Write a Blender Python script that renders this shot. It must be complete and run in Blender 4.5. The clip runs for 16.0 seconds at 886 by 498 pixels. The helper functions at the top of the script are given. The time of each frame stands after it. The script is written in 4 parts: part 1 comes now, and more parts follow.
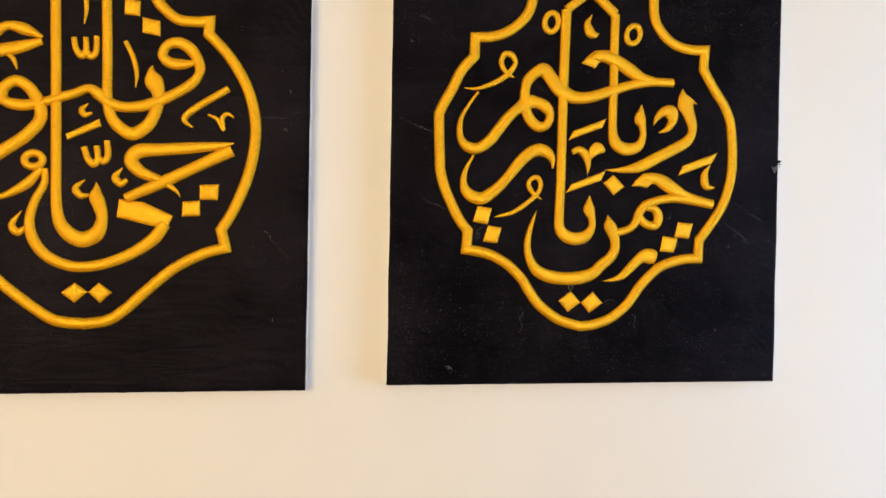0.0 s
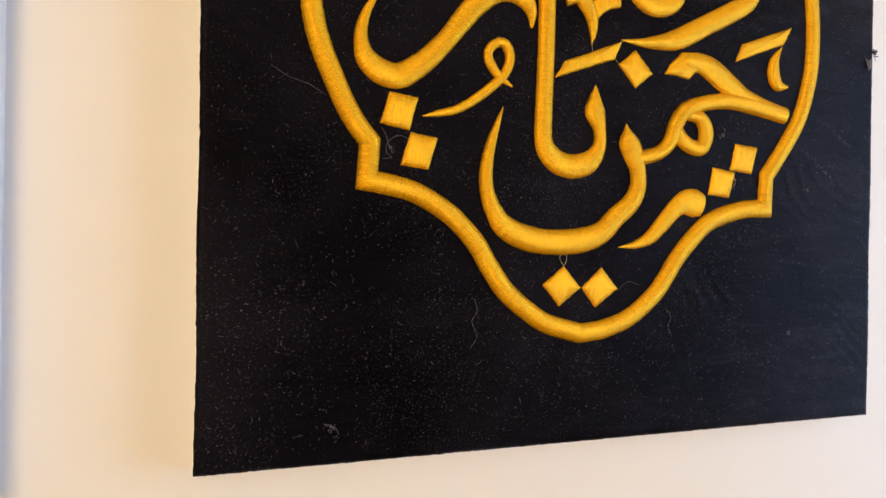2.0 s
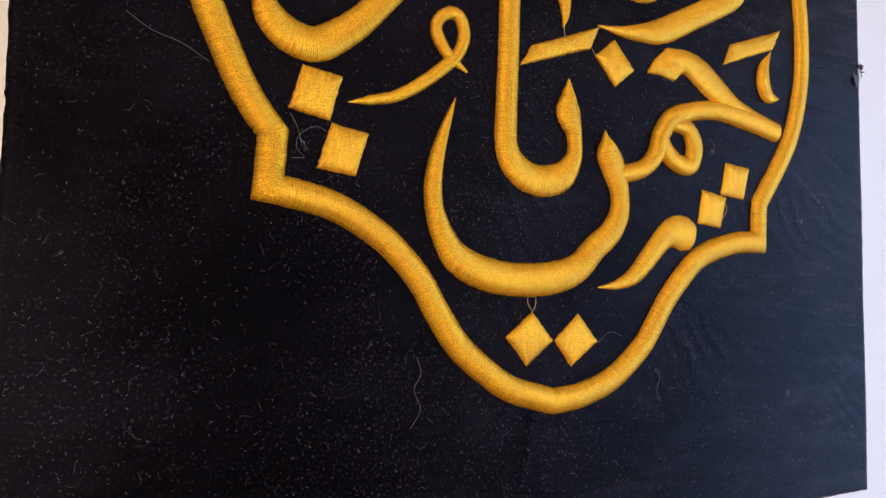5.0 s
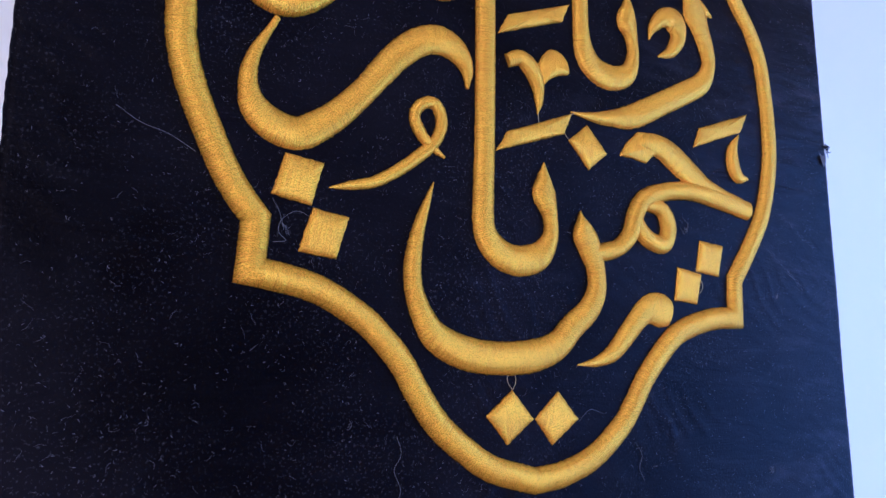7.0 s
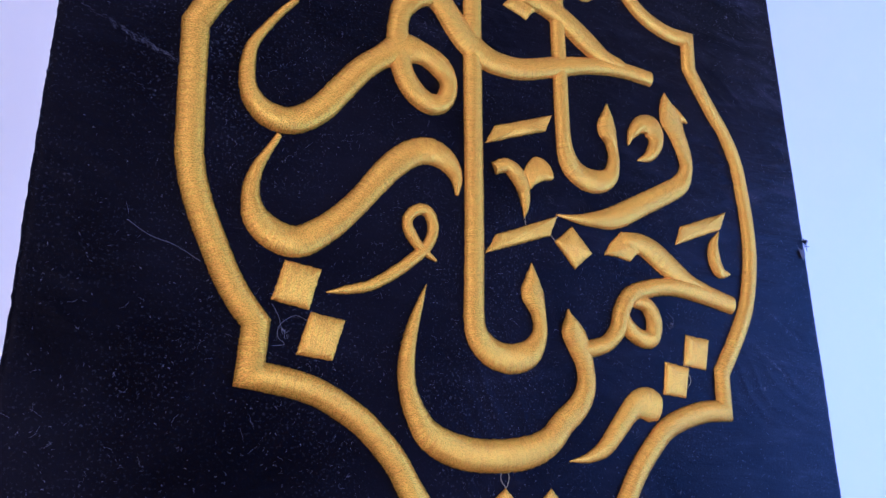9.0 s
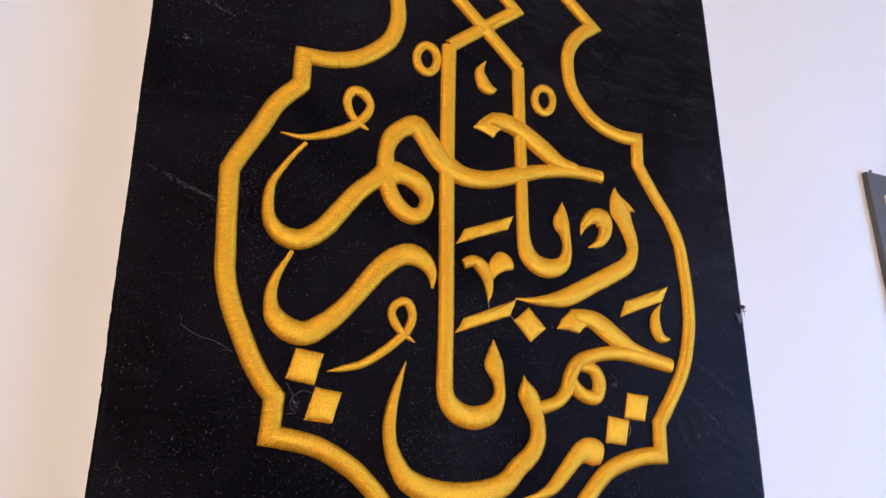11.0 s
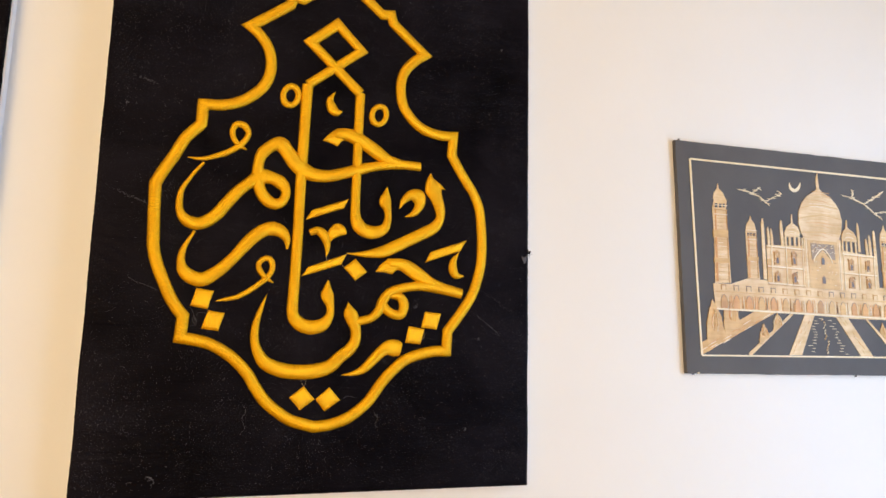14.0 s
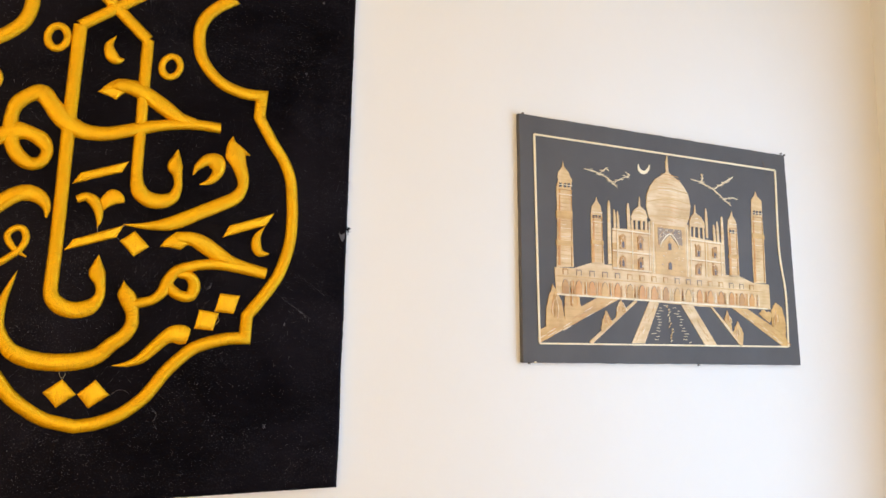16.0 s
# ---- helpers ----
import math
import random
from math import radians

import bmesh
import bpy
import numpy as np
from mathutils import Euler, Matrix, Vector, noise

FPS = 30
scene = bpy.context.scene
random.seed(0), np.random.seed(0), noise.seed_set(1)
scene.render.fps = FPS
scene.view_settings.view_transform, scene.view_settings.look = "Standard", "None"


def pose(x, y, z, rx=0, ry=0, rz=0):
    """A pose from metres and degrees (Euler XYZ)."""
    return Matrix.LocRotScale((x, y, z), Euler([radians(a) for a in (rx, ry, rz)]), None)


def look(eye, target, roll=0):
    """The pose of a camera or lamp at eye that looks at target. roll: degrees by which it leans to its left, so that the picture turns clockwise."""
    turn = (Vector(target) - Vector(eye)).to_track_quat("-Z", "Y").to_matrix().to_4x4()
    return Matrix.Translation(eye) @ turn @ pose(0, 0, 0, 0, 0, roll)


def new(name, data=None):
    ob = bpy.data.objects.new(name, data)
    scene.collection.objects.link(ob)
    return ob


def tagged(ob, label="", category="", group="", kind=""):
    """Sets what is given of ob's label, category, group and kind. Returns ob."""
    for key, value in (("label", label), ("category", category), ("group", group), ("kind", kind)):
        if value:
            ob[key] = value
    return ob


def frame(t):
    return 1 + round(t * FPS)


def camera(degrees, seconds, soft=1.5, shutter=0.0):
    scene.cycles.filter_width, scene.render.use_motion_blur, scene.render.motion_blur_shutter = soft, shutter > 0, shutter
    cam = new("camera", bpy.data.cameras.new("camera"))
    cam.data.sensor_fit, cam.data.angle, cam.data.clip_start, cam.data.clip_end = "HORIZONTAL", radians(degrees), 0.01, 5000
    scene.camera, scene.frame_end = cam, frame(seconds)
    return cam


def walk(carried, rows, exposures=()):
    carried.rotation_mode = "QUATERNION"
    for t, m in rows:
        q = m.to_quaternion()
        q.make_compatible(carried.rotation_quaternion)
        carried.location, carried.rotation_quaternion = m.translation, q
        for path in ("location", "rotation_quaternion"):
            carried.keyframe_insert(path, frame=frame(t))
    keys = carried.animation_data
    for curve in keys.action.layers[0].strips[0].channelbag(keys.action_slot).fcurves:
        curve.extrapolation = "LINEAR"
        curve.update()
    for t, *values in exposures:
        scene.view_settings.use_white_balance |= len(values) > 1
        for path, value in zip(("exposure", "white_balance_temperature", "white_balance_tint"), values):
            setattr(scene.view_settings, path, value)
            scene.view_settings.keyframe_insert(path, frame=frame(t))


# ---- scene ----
# Camera and its way
cam = camera(61.63, 16.0)
PATH = [
    (0, (-0.2868, -0.8054, 1.4043), (0.0118, 1.1721, 1.3872), 1.04),
    (0.5, (-0.2656, -0.7028, 1.3840), (0.1157, 1.2604, 1.3610), 1.10),
    (1, (-0.2685, -0.5665, 1.3780), (0.2171, 1.3735, 1.3467), 1.13),
    (1.5, (-0.2625, -0.4582, 1.3674), (0.3609, 1.4421, 1.3551), 0.73),
    (2, (-0.2456, -0.3863, 1.3624), (0.4857, 1.4752, 1.3602), 0.91),
    (2.5, (-0.2284, -0.3103, 1.3552), (0.5823, 1.5178, 1.3855), 0.64),
    (3, (-0.2227, -0.2787, 1.3540), (0.6505, 1.5201, 1.3937), 0.74),
    (3.5, (-0.2194, -0.2728, 1.3538), (0.7019, 1.5011, 1.4193), 0.62),
    (4, (-0.2167, -0.2718, 1.3547), (0.7444, 1.4802, 1.4365), 0.58),
    (6.5, (-0.2187, -0.2820, 1.3594), (0.7686, 1.4344, 1.6408), 0.49),
    (7, (-0.2164, -0.2834, 1.3585), (0.7717, 1.4218, 1.6993), 0.33),
    (7.5, (-0.2165, -0.2848, 1.3584), (0.7682, 1.4092, 1.7595), 0.17),
    (8, (-0.2175, -0.2879, 1.3581), (0.7633, 1.3928, 1.8196), -0.00),
    (8.5, (-0.2195, -0.2915, 1.3592), (0.7561, 1.3743, 1.8817), -0.23),
    (9, (-0.2220, -0.2983, 1.3615), (0.7443, 1.3578, 1.9300), -0.45),
    (9.5, (-0.2222, -0.3200, 1.3642), (0.7253, 1.3330, 1.9725), -0.56),
    (9.7, (-0.2245, -0.3300, 1.3654), (0.7114, 1.3256, 1.9843), -0.50),
    (11.8, (-0.2469, -0.4989, 1.3799), (0.5736, 1.2321, 1.9549), -0.20),
    (12, (-0.2374, -0.5295, 1.3817), (0.5692, 1.2130, 1.9414), -0.19),
    (12.5, (-0.2119, -0.6136, 1.3798), (0.5437, 1.1670, 1.8884), 0.04),
    (13, (-0.2060, -0.6787, 1.3785), (0.4978, 1.1390, 1.8262), 0.24),
    (13.5, (-0.1873, -0.7287, 1.3746), (0.4845, 1.1215, 1.7286), 0.65),
    (14, (-0.1558, -0.7578, 1.3769), (0.5318, 1.0949, 1.6849), 1.17),
    (14.5, (-0.1325, -0.7630, 1.3768), (0.6151, 1.0683, 1.6722), 1.42),
    (15, (-0.1154, -0.7588, 1.3747), (0.7037, 1.0422, 1.6672), 1.31),
    (15.5, (-0.0862, -0.7462, 1.3772), (0.7954, 1.0264, 1.6612), 1.27),
    (16, (-0.0341, -0.7195, 1.3811), (0.8820, 1.0364, 1.6596), 1.19),
]
EXPOSURES = [(0, 0.03, 6300, 6), (2, 0.0, 6500, 10), (3, -0.02, 6700, 12), (4.2, -0.06, 6400, 13), (6.3, -0.13, 4200, 26), (7, -0.14, 4050, 28), (8, -0.13, 3950, 33), (9.7, -0.16, 3820, 39), (11.8, 0.0, 6400, 10), (13, 0.02, 6650, 10), (16, 0.0, 6800, 7)]
walk(cam, [(t, look(eye, target, roll)) for t, eye, target, roll in PATH], EXPOSURES)

# World, window light and an added warm fill lamp
world = bpy.data.worlds.new("sky")
scene.world = world
world.use_nodes = True
sky = world.node_tree.nodes.new("ShaderNodeTexSky")
sky.sky_type, sky.sun_disc = "NISHITA", False
sky.sun_elevation, sky.sun_rotation = radians(40), radians(200)
world.node_tree.links.new(sky.outputs[0], world.node_tree.nodes["Background"].inputs[0])
world.node_tree.nodes["Background"].inputs[1].default_value = 0.1
ROOM_L, ROOM_R, ROOM_B, ROOM_H = -2.6, 1.163, -3.2, 2.7
WIN_Y0, WIN_Y1, WIN_Z0, WIN_Z1 = -1.16, -0.26, 0.70, 1.90
BACK_X0, BACK_X1, BACK_Z0, BACK_Z1 = -2.2, -0.7, 0.9, 2.3
WALL_Y = 0.010


def lamp(name, kind, where, energy, colour, target=None, **more):
    data = bpy.data.lights.new(name, kind)
    data.energy, data.color = energy, colour
    for key, value in more.items():
        if key == "size":
            data.shape, data.size, data.size_y = "RECTANGLE", value[0], value[1]
        if key == "soft":
            data.shadow_soft_size = value
    ob = new(name, data)
    ob.matrix_world = look(where, target) if target else pose(*where)
    return ob


lamp("window_daylight", "AREA", (ROOM_R + 0.06, (WIN_Y0 + WIN_Y1) / 2, (WIN_Z0 + WIN_Z1) / 2), 16.8, (0.38, 0.62, 1.0), (-1, (WIN_Y0 + WIN_Y1) / 2, (WIN_Z0 + WIN_Z1) / 2), size=(0.86, 1.16))
# Unseen warm fill added at back left, standing in for the room's bounced light
lamp("added_warm_fill", "AREA", ((BACK_X0 + BACK_X1) / 2, ROOM_B - 0.06, (BACK_Z0 + BACK_Z1) / 2), 61, (1.0, 0.74, 0.42), ((BACK_X0 + BACK_X1) / 2, 0, (BACK_Z0 + BACK_Z1) / 2), size=(1.45, 1.35))


# Materials
def material(name, colour, rough=0.6, metal=0.0, **inputs):
    m = bpy.data.materials.new(name)
    m.use_nodes = True
    bsdf = m.node_tree.nodes["Principled BSDF"]
    bsdf.inputs["Base Color"].default_value = (*colour, 1)
    bsdf.inputs["Roughness"].default_value = rough
    bsdf.inputs["Metallic"].default_value = metal
    for key, value in inputs.items():
        bsdf.inputs[key.replace("_", " ")].default_value = value
    return m


def node(m, kind, **values):
    n = m.node_tree.nodes.new(kind)
    for key, value in values.items():
        n.inputs[key.replace("_", " ")].default_value = value
    return n


def link(m, a, b):
    m.node_tree.links.new(a, b)


def coords(m, scale, uv=False, turn=0.0):
    """Object coordinates (or the UV map) in metres, scaled along each axis."""
    tex = node(m, "ShaderNodeTexCoord")
    mapping = node(m, "ShaderNodeMapping", Scale=scale, Rotation=(0, turn, 0))
    link(m, tex.outputs["UV" if uv else "Object"], mapping.inputs["Vector"])
    return mapping.outputs["Vector"]


def noise_at(m, scale, size=1.0, detail=3.0, uv=False, rough=0.55, distortion=0.0, turn=0.0):
    n = node(m, "ShaderNodeTexNoise", Scale=size, Detail=detail, Roughness=rough, Distortion=distortion)
    link(m, coords(m, scale, uv, turn), n.inputs["Vector"])
    return n.outputs["Fac"]


def ramp(m, fac, stops):
    n = node(m, "ShaderNodeValToRGB")
    e = n.color_ramp.elements
    while len(e) < len(stops):
        e.new(0.5)
    for item, (place, colour) in zip(e, stops):
        item.position, item.color = place, (*colour, 1) if len(colour) == 3 else colour
    link(m, fac, n.inputs["Fac"])
    return n.outputs["Color"]


def mix(m, fac, a, b, blend="MIX"):
    n = m.node_tree.nodes.new("ShaderNodeMix")
    n.data_type, n.blend_type = "RGBA", blend
    for value, socket in ((fac, n.inputs[0]), (a, n.inputs[6]), (b, n.inputs[7])):
        if isinstance(value, (int, float)):
            socket.default_value = value
        elif isinstance(value, tuple):
            socket.default_value = (*value, 1)
        else:
            link(m, value, socket)
    return n.outputs[2]


def bump(m, height, strength, distance, under=None):
    n = node(m, "ShaderNodeBump", Strength=strength, Distance=distance)
    link(m, height, n.inputs["Height"])
    if under:
        link(m, under, n.inputs["Normal"])
    return n.outputs["Normal"]


def shader(m):
    return m.node_tree.nodes["Principled BSDF"].inputs


def wall_paint():
    m = material("wall_paint", (0.8, 0.78, 0.75), 0.55)
    blotch = noise_at(m, (1, 1, 1), 2.3, 4)
    link(m, ramp(m, blotch, [(0.3, (0.80, 0.785, 0.755)), (0.7, (0.835, 0.82, 0.795))]), shader(m)["Base Color"])
    roller = noise_at(m, (1, 1, 1), 420, 3)
    trowel = noise_at(m, (1, 1, 1), 9, 4)
    link(m, bump(m, roller, 0.12, 0.0006, bump(m, trowel, 0.25, 0.004)), shader(m)["Normal"])
    return m


def velvet():
    m = material("black_velvet", (0.006, 0.006, 0.009), 0.37, Sheen_Roughness=0.4, Sheen_Tint=(0.85, 0.80, 1, 1), Specular_IOR_Level=0.038, Specular_Tint=(0.95, 0.80, 1, 1))
    blotch = noise_at(m, (1, 1, 1), 9, 4, distortion=0.6)
    pile = noise_at(m, (1, 1, 1), 900, 2)
    dust = ramp(m, noise_at(m, (1, 1, 1), 820, 2, rough=0.6), [(0.58, (0, 0, 0)), (0.74, (1, 1, 1))])
    where = ramp(m, noise_at(m, (1, 1, 1), 16, 4), [(0.38, (0.03, 0.03, 0.03)), (0.68, (0.42, 0.42, 0.42))])
    base = mix(m, ramp(m, blotch, [(0.3, (0, 0, 0)), (0.7, (1, 1, 1))]), (0.0006, 0.0005, 0.0010), (0.0078, 0.0068, 0.0098))
    link(m, mix(m, mix(m, 1.0, dust, where, "MULTIPLY"), base, (0.17, 0.17, 0.19)), shader(m)["Base Color"])
    crease = noise_at(m, (6, 6, 30), 2.0, 4, distortion=0.8)
    brushed = noise_at(m, (5, 5, 22), 2.0, 5, distortion=1.8, turn=0.6)
    fine = noise_at(m, (30, 30, 130), 1.0, 4, distortion=1.2, turn=0.75)
    nap = ramp(m, mix(m, 0.35, brushed, fine), [(0.42, (0.004, 0.004, 0.004)), (0.52, (0.05, 0.05, 0.05)), (0.65, (0.32, 0.32, 0.32))])
    link(m, nap, shader(m)["Sheen Weight"])
    link(m, bump(m, pile, 0.35, 0.0006, bump(m, crease, 0.35, 0.004)), shader(m)["Normal"])
    return m


def gold_thread():
    """Satin stitch: the threads run across each stroke, along U; V runs along the stroke."""
    m = material("gold_thread", (0.80, 0.39, 0.008), 0.36, 0.6, Specular_IOR_Level=0.5, Specular_Tint=(1, 0.86, 0.48, 1), Anisotropic=0.8, Anisotropic_Rotation=0.25, Coat_Weight=0.12, Coat_Roughness=0.36, Coat_IOR=1.6)
    strand = noise_at(m, (110, 2600, 1), 1.0, 2, True)
    bundle = noise_at(m, (30, 620, 1), 1.0, 2, True)
    glint = noise_at(m, (1500, 3800, 1), 1.0, 1, True)
    wide = noise_at(m, (1, 1, 1), 22, 4)
    colour = ramp(m, strand, [(0.34, (0.56, 0.205, 0.0006)), (0.47, (0.95, 0.445, 0.0015)), (0.66, (1.0, 0.64, 0.004))])
    colour = mix(m, 0.25, colour, ramp(m, bundle, [(0.3, (0.55, 0.23, 0.001)), (0.6, (0.96, 0.54, 0.004))]))
    colour = mix(m, 0.25, colour, ramp(m, wide, [(0.3, (0.76, 0.34, 0.001)), (0.7, (0.99, 0.58, 0.005))]))
    link(m, colour, shader(m)["Base Color"])
    link(m, ramp(m, glint, [(0.38, (0.46, 0.46, 0.46)), (0.66, (0.16, 0.16, 0.16))]), shader(m)["Roughness"])
    relief = bump(m, strand, 0.75, 0.0004, bump(m, bundle, 0.22, 0.0006))
    sparkle = bump(m, glint, 1.0, 0.0003, relief)
    link(m, sparkle, shader(m)["Normal"])
    link(m, sparkle, shader(m)["Coat Normal"])
    tangent = m.node_tree.nodes.new("ShaderNodeTangent")
    tangent.direction_type, tangent.uv_map = "UV_MAP", "UVMap"
    link(m, tangent.outputs[0], shader(m)["Tangent"])
    return m


def straw(name, dark, light, size):
    m = material(name, light, 0.38, Specular_IOR_Level=0.5)
    fibre = noise_at(m, (14, 1, 260), 1.0, 3)
    tone = noise_at(m, (1, 1, 1), size, 3)
    link(m, mix(m, 0.5, ramp(m, fibre, [(0.22, dark), (0.70, light)]), ramp(m, tone, [(0.38, dark), (0.62, light)])), shader(m)["Base Color"])
    link(m, bump(m, fibre, 0.3, 0.0004), shader(m)["Normal"])
    return m


def cloth(name, dark, light):
    m = material(name, light, 0.8, Sheen_Weight=0.1)
    weave = noise_at(m, (1, 1, 1), 1400, 1)
    tone = noise_at(m, (1, 1, 1), 11, 4)
    link(m, ramp(m, tone, [(0.3, dark), (0.7, light)]), shader(m)["Base Color"])
    link(m, bump(m, weave, 0.25, 0.0004), shader(m)["Normal"])
    return m


def plain(name, dark, light, size, rough, relief=0.001, **inputs):
    m = material(name, light, rough, **inputs)
    tone = noise_at(m, (1, 1, 1), size, 4)
    link(m, ramp(m, tone, [(0.3, dark), (0.7, light)]), shader(m)["Base Color"])
    link(m, bump(m, noise_at(m, (1, 1, 1), size * 12, 3), 0.3, relief), shader(m)["Normal"])
    return m


WALL, VELVET, GOLD = wall_paint(), velvet(), gold_thread()
FOAM = plain("white_board_edge", (0.70, 0.70, 0.72), (0.82, 0.82, 0.84), 60, 0.7, 0.0004)
LINT = material("grey_lint", (0.19, 0.185, 0.21), 0.8)
LOOSE = material("loose_pale_thread", (0.55, 0.46, 0.28), 0.6)
STRAW = straw("pale_straw", (0.55, 0.31, 0.08), (0.83, 0.63, 0.34), 30)
STRAW_PALE = straw("bleached_straw", (0.76, 0.60, 0.34), (0.88, 0.77, 0.54), 40)
STRAW_TAN = straw("tan_straw", (0.50, 0.27, 0.06), (0.74, 0.47, 0.16), 40)
STRAW_ORANGE = straw("orange_straw", (0.54, 0.23, 0.04), (0.72, 0.38, 0.10), 40)
STRAW_AMBER = straw("amber_straw", (0.40, 0.18, 0.03), (0.60, 0.33, 0.08), 40)
STRAW_BROWN = straw("brown_straw", (0.22, 0.14, 0.07), (0.38, 0.25, 0.13), 60)
STRAW_DARK = straw("dark_straw", (0.07, 0.05, 0.04), (0.13, 0.10, 0.08), 60)
SLATE = cloth("slate_grey_cloth", (0.080, 0.078, 0.082), (0.105, 0.102, 0.106))
WOOD = plain("oiled_floorboard", (0.22, 0.12, 0.05), (0.36, 0.21, 0.10), 7, 0.45)
CEILING = plain("ceiling_paint", (0.78, 0.77, 0.74), (0.83, 0.82, 0.80), 3, 0.8)
FRAME = plain("white_window_paint", (0.74, 0.74, 0.73), (0.82, 0.82, 0.81), 9, 0.4, 0.0004)
GLASS = material("window_glass", (1, 1, 1), 0.0, Transmission_Weight=1.0, IOR=1.45)


# Mesh helpers
def mesh_from(name, bm, mat):
    me = bpy.data.meshes.new(name)
    bm.normal_update()
    bm.to_mesh(me)
    bm.free()
    me.materials.append(mat)
    return me


def part(name, bm, mat, parent=None, label=""):
    ob = new(name, mesh_from(name, bm, mat))
    ob.parent = parent
    return tagged(ob, label)


def thing(name, where, label, category, group="", kind=""):
    return tagged(new_at(name, where), label, category, group, kind)


def new_at(name, where):
    ob = new(name)
    ob.empty_display_size = 0.05
    ob.matrix_world = where
    return ob


def box(x0, x1, y0, y1, z0, z1, bevel=0.0):
    bm = bmesh.new()
    bmesh.ops.create_cube(bm, size=1.0, matrix=Matrix.LocRotScale(((x0 + x1) / 2, (y0 + y1) / 2, (z0 + z1) / 2), None, (x1 - x0, y1 - y0, z1 - z0)))
    if bevel:
        bmesh.ops.bevel(bm, geom=bm.edges[:], offset=bevel, segments=2, affect="EDGES", profile=0.6)
    return bm


def spline(points, step, closed=False):
    """Catmull-Rom samples of (x, z, width) rows about step apart."""
    p = [Vector(q) for q in points]
    n = len(p)
    if n == 2:
        count = max(2, int((p[1] - p[0]).xy.length / step))
        return [p[0].lerp(p[1], i / count) for i in range(count + 1)]
    out = []
    for i in range(n if closed else n - 1):
        b, c = p[i], p[(i + 1) % n]
        a = p[i - 1] if closed or i else b * 2 - c
        d = p[(i + 2) % n] if closed or i + 2 < n else c * 2 - b
        count = max(2, int((c - b).xy.length / step))
        for k in range(count):
            s = k / count
            out.append(0.5 * (2 * b + (c - a) * s + (2 * a - 5 * b + 4 * c - d) * s * s + (3 * b - a - 3 * c + d) * s ** 3))
    if not closed:
        out.append(p[-1])
    return out


ACROSS = [-1.0, -0.93, -0.78, -0.5, -0.17, 0.17, 0.5, 0.78, 0.93, 1.0]


def ribbon(rows, rise, lift=0.0, closed=False, seed=1, jag=0.12):
    """A padded band of stitches along rows of (x, z, width), in millimetres, standing off the cloth."""
    rnd = random.Random(seed)
    bm = bmesh.new()
    uv = bm.loops.layers.uv.new("UVMap")
    n, along, rings = len(rows), 0.0, []
    for i, row in enumerate(rows):
        before = rows[i - 1] if closed or i else row
        after = rows[(i + 1) % n] if closed or i + 1 < n else row
        d1, d2 = (row - before).xy, (after - row).xy
        d1, d2 = (d1 if d1.length > 1e-6 else d2).normalized(), (d2 if d2.length > 1e-6 else d1).normalized()
        mean = (d1 + d2).normalized() if (d1 + d2).length > 1e-4 else d1
        stretch = min(1 / max(mean.dot(d1), 0.3), 2.2)
        side = Vector((-mean.y, mean.x)) * stretch
        half = max(row.z, 0.15) / 2
        if i:
            along += (row - rows[i - 1]).xy.length
        ja, jb = (rnd.gauss(0, jag) if row.z > 3 else 0 for _ in "ab")
        ring = []
        for s in ACROSS:
            w = half * s + (jb * s ** 4 if s > 0 else ja * s ** 4)
            top = min(rise, half * 0.68)
            h = lift * (1 - s ** 8) + 0.15 + (0.0 if closed else 0.12 * i / n) + top * max(0.0, 1 - abs(s) ** 2.4) ** 0.72
            v = bm.verts.new(((row.x + side.x * w) / 1000, -h / 1000 if abs(s) < 1 else 0.0002, (row.y + side.y * w) / 1000))
            ring.append((v, w / 1000, along / 1000))
        rings.append(ring)
    for i in range(n if closed else n - 1):
        r, q = rings[i], rings[(i + 1) % n]
        for k in range(len(ACROSS) - 1):
            quad = (r[k], r[k + 1], q[k + 1], q[k])
            try:
                f = bm.faces.new([c[0] for c in quad])
            except ValueError:
                continue
            f.smooth = True
            for loop, c in zip(f.loops, quad):
                v = c[2] if not (closed and i == n - 1 and c in q) else along / 1000 + 0.001
                loop[uv].uv = (c[1], v)
    if not closed:
        for ring in (rings[0], rings[-1]):
            try:
                bm.faces.new([c[0] for c in ring])
            except ValueError:
                pass
    bmesh.ops.recalc_face_normals(bm, faces=bm.faces[:])
    return bm


COUNT = [0]


def stroke(b, name, points, lift=0.0, closed=False):
    COUNT[0] += 1
    return part(name, ribbon(spline(points, 0.55, closed), 3.1, lift, closed, COUNT[0]), GOLD, b)


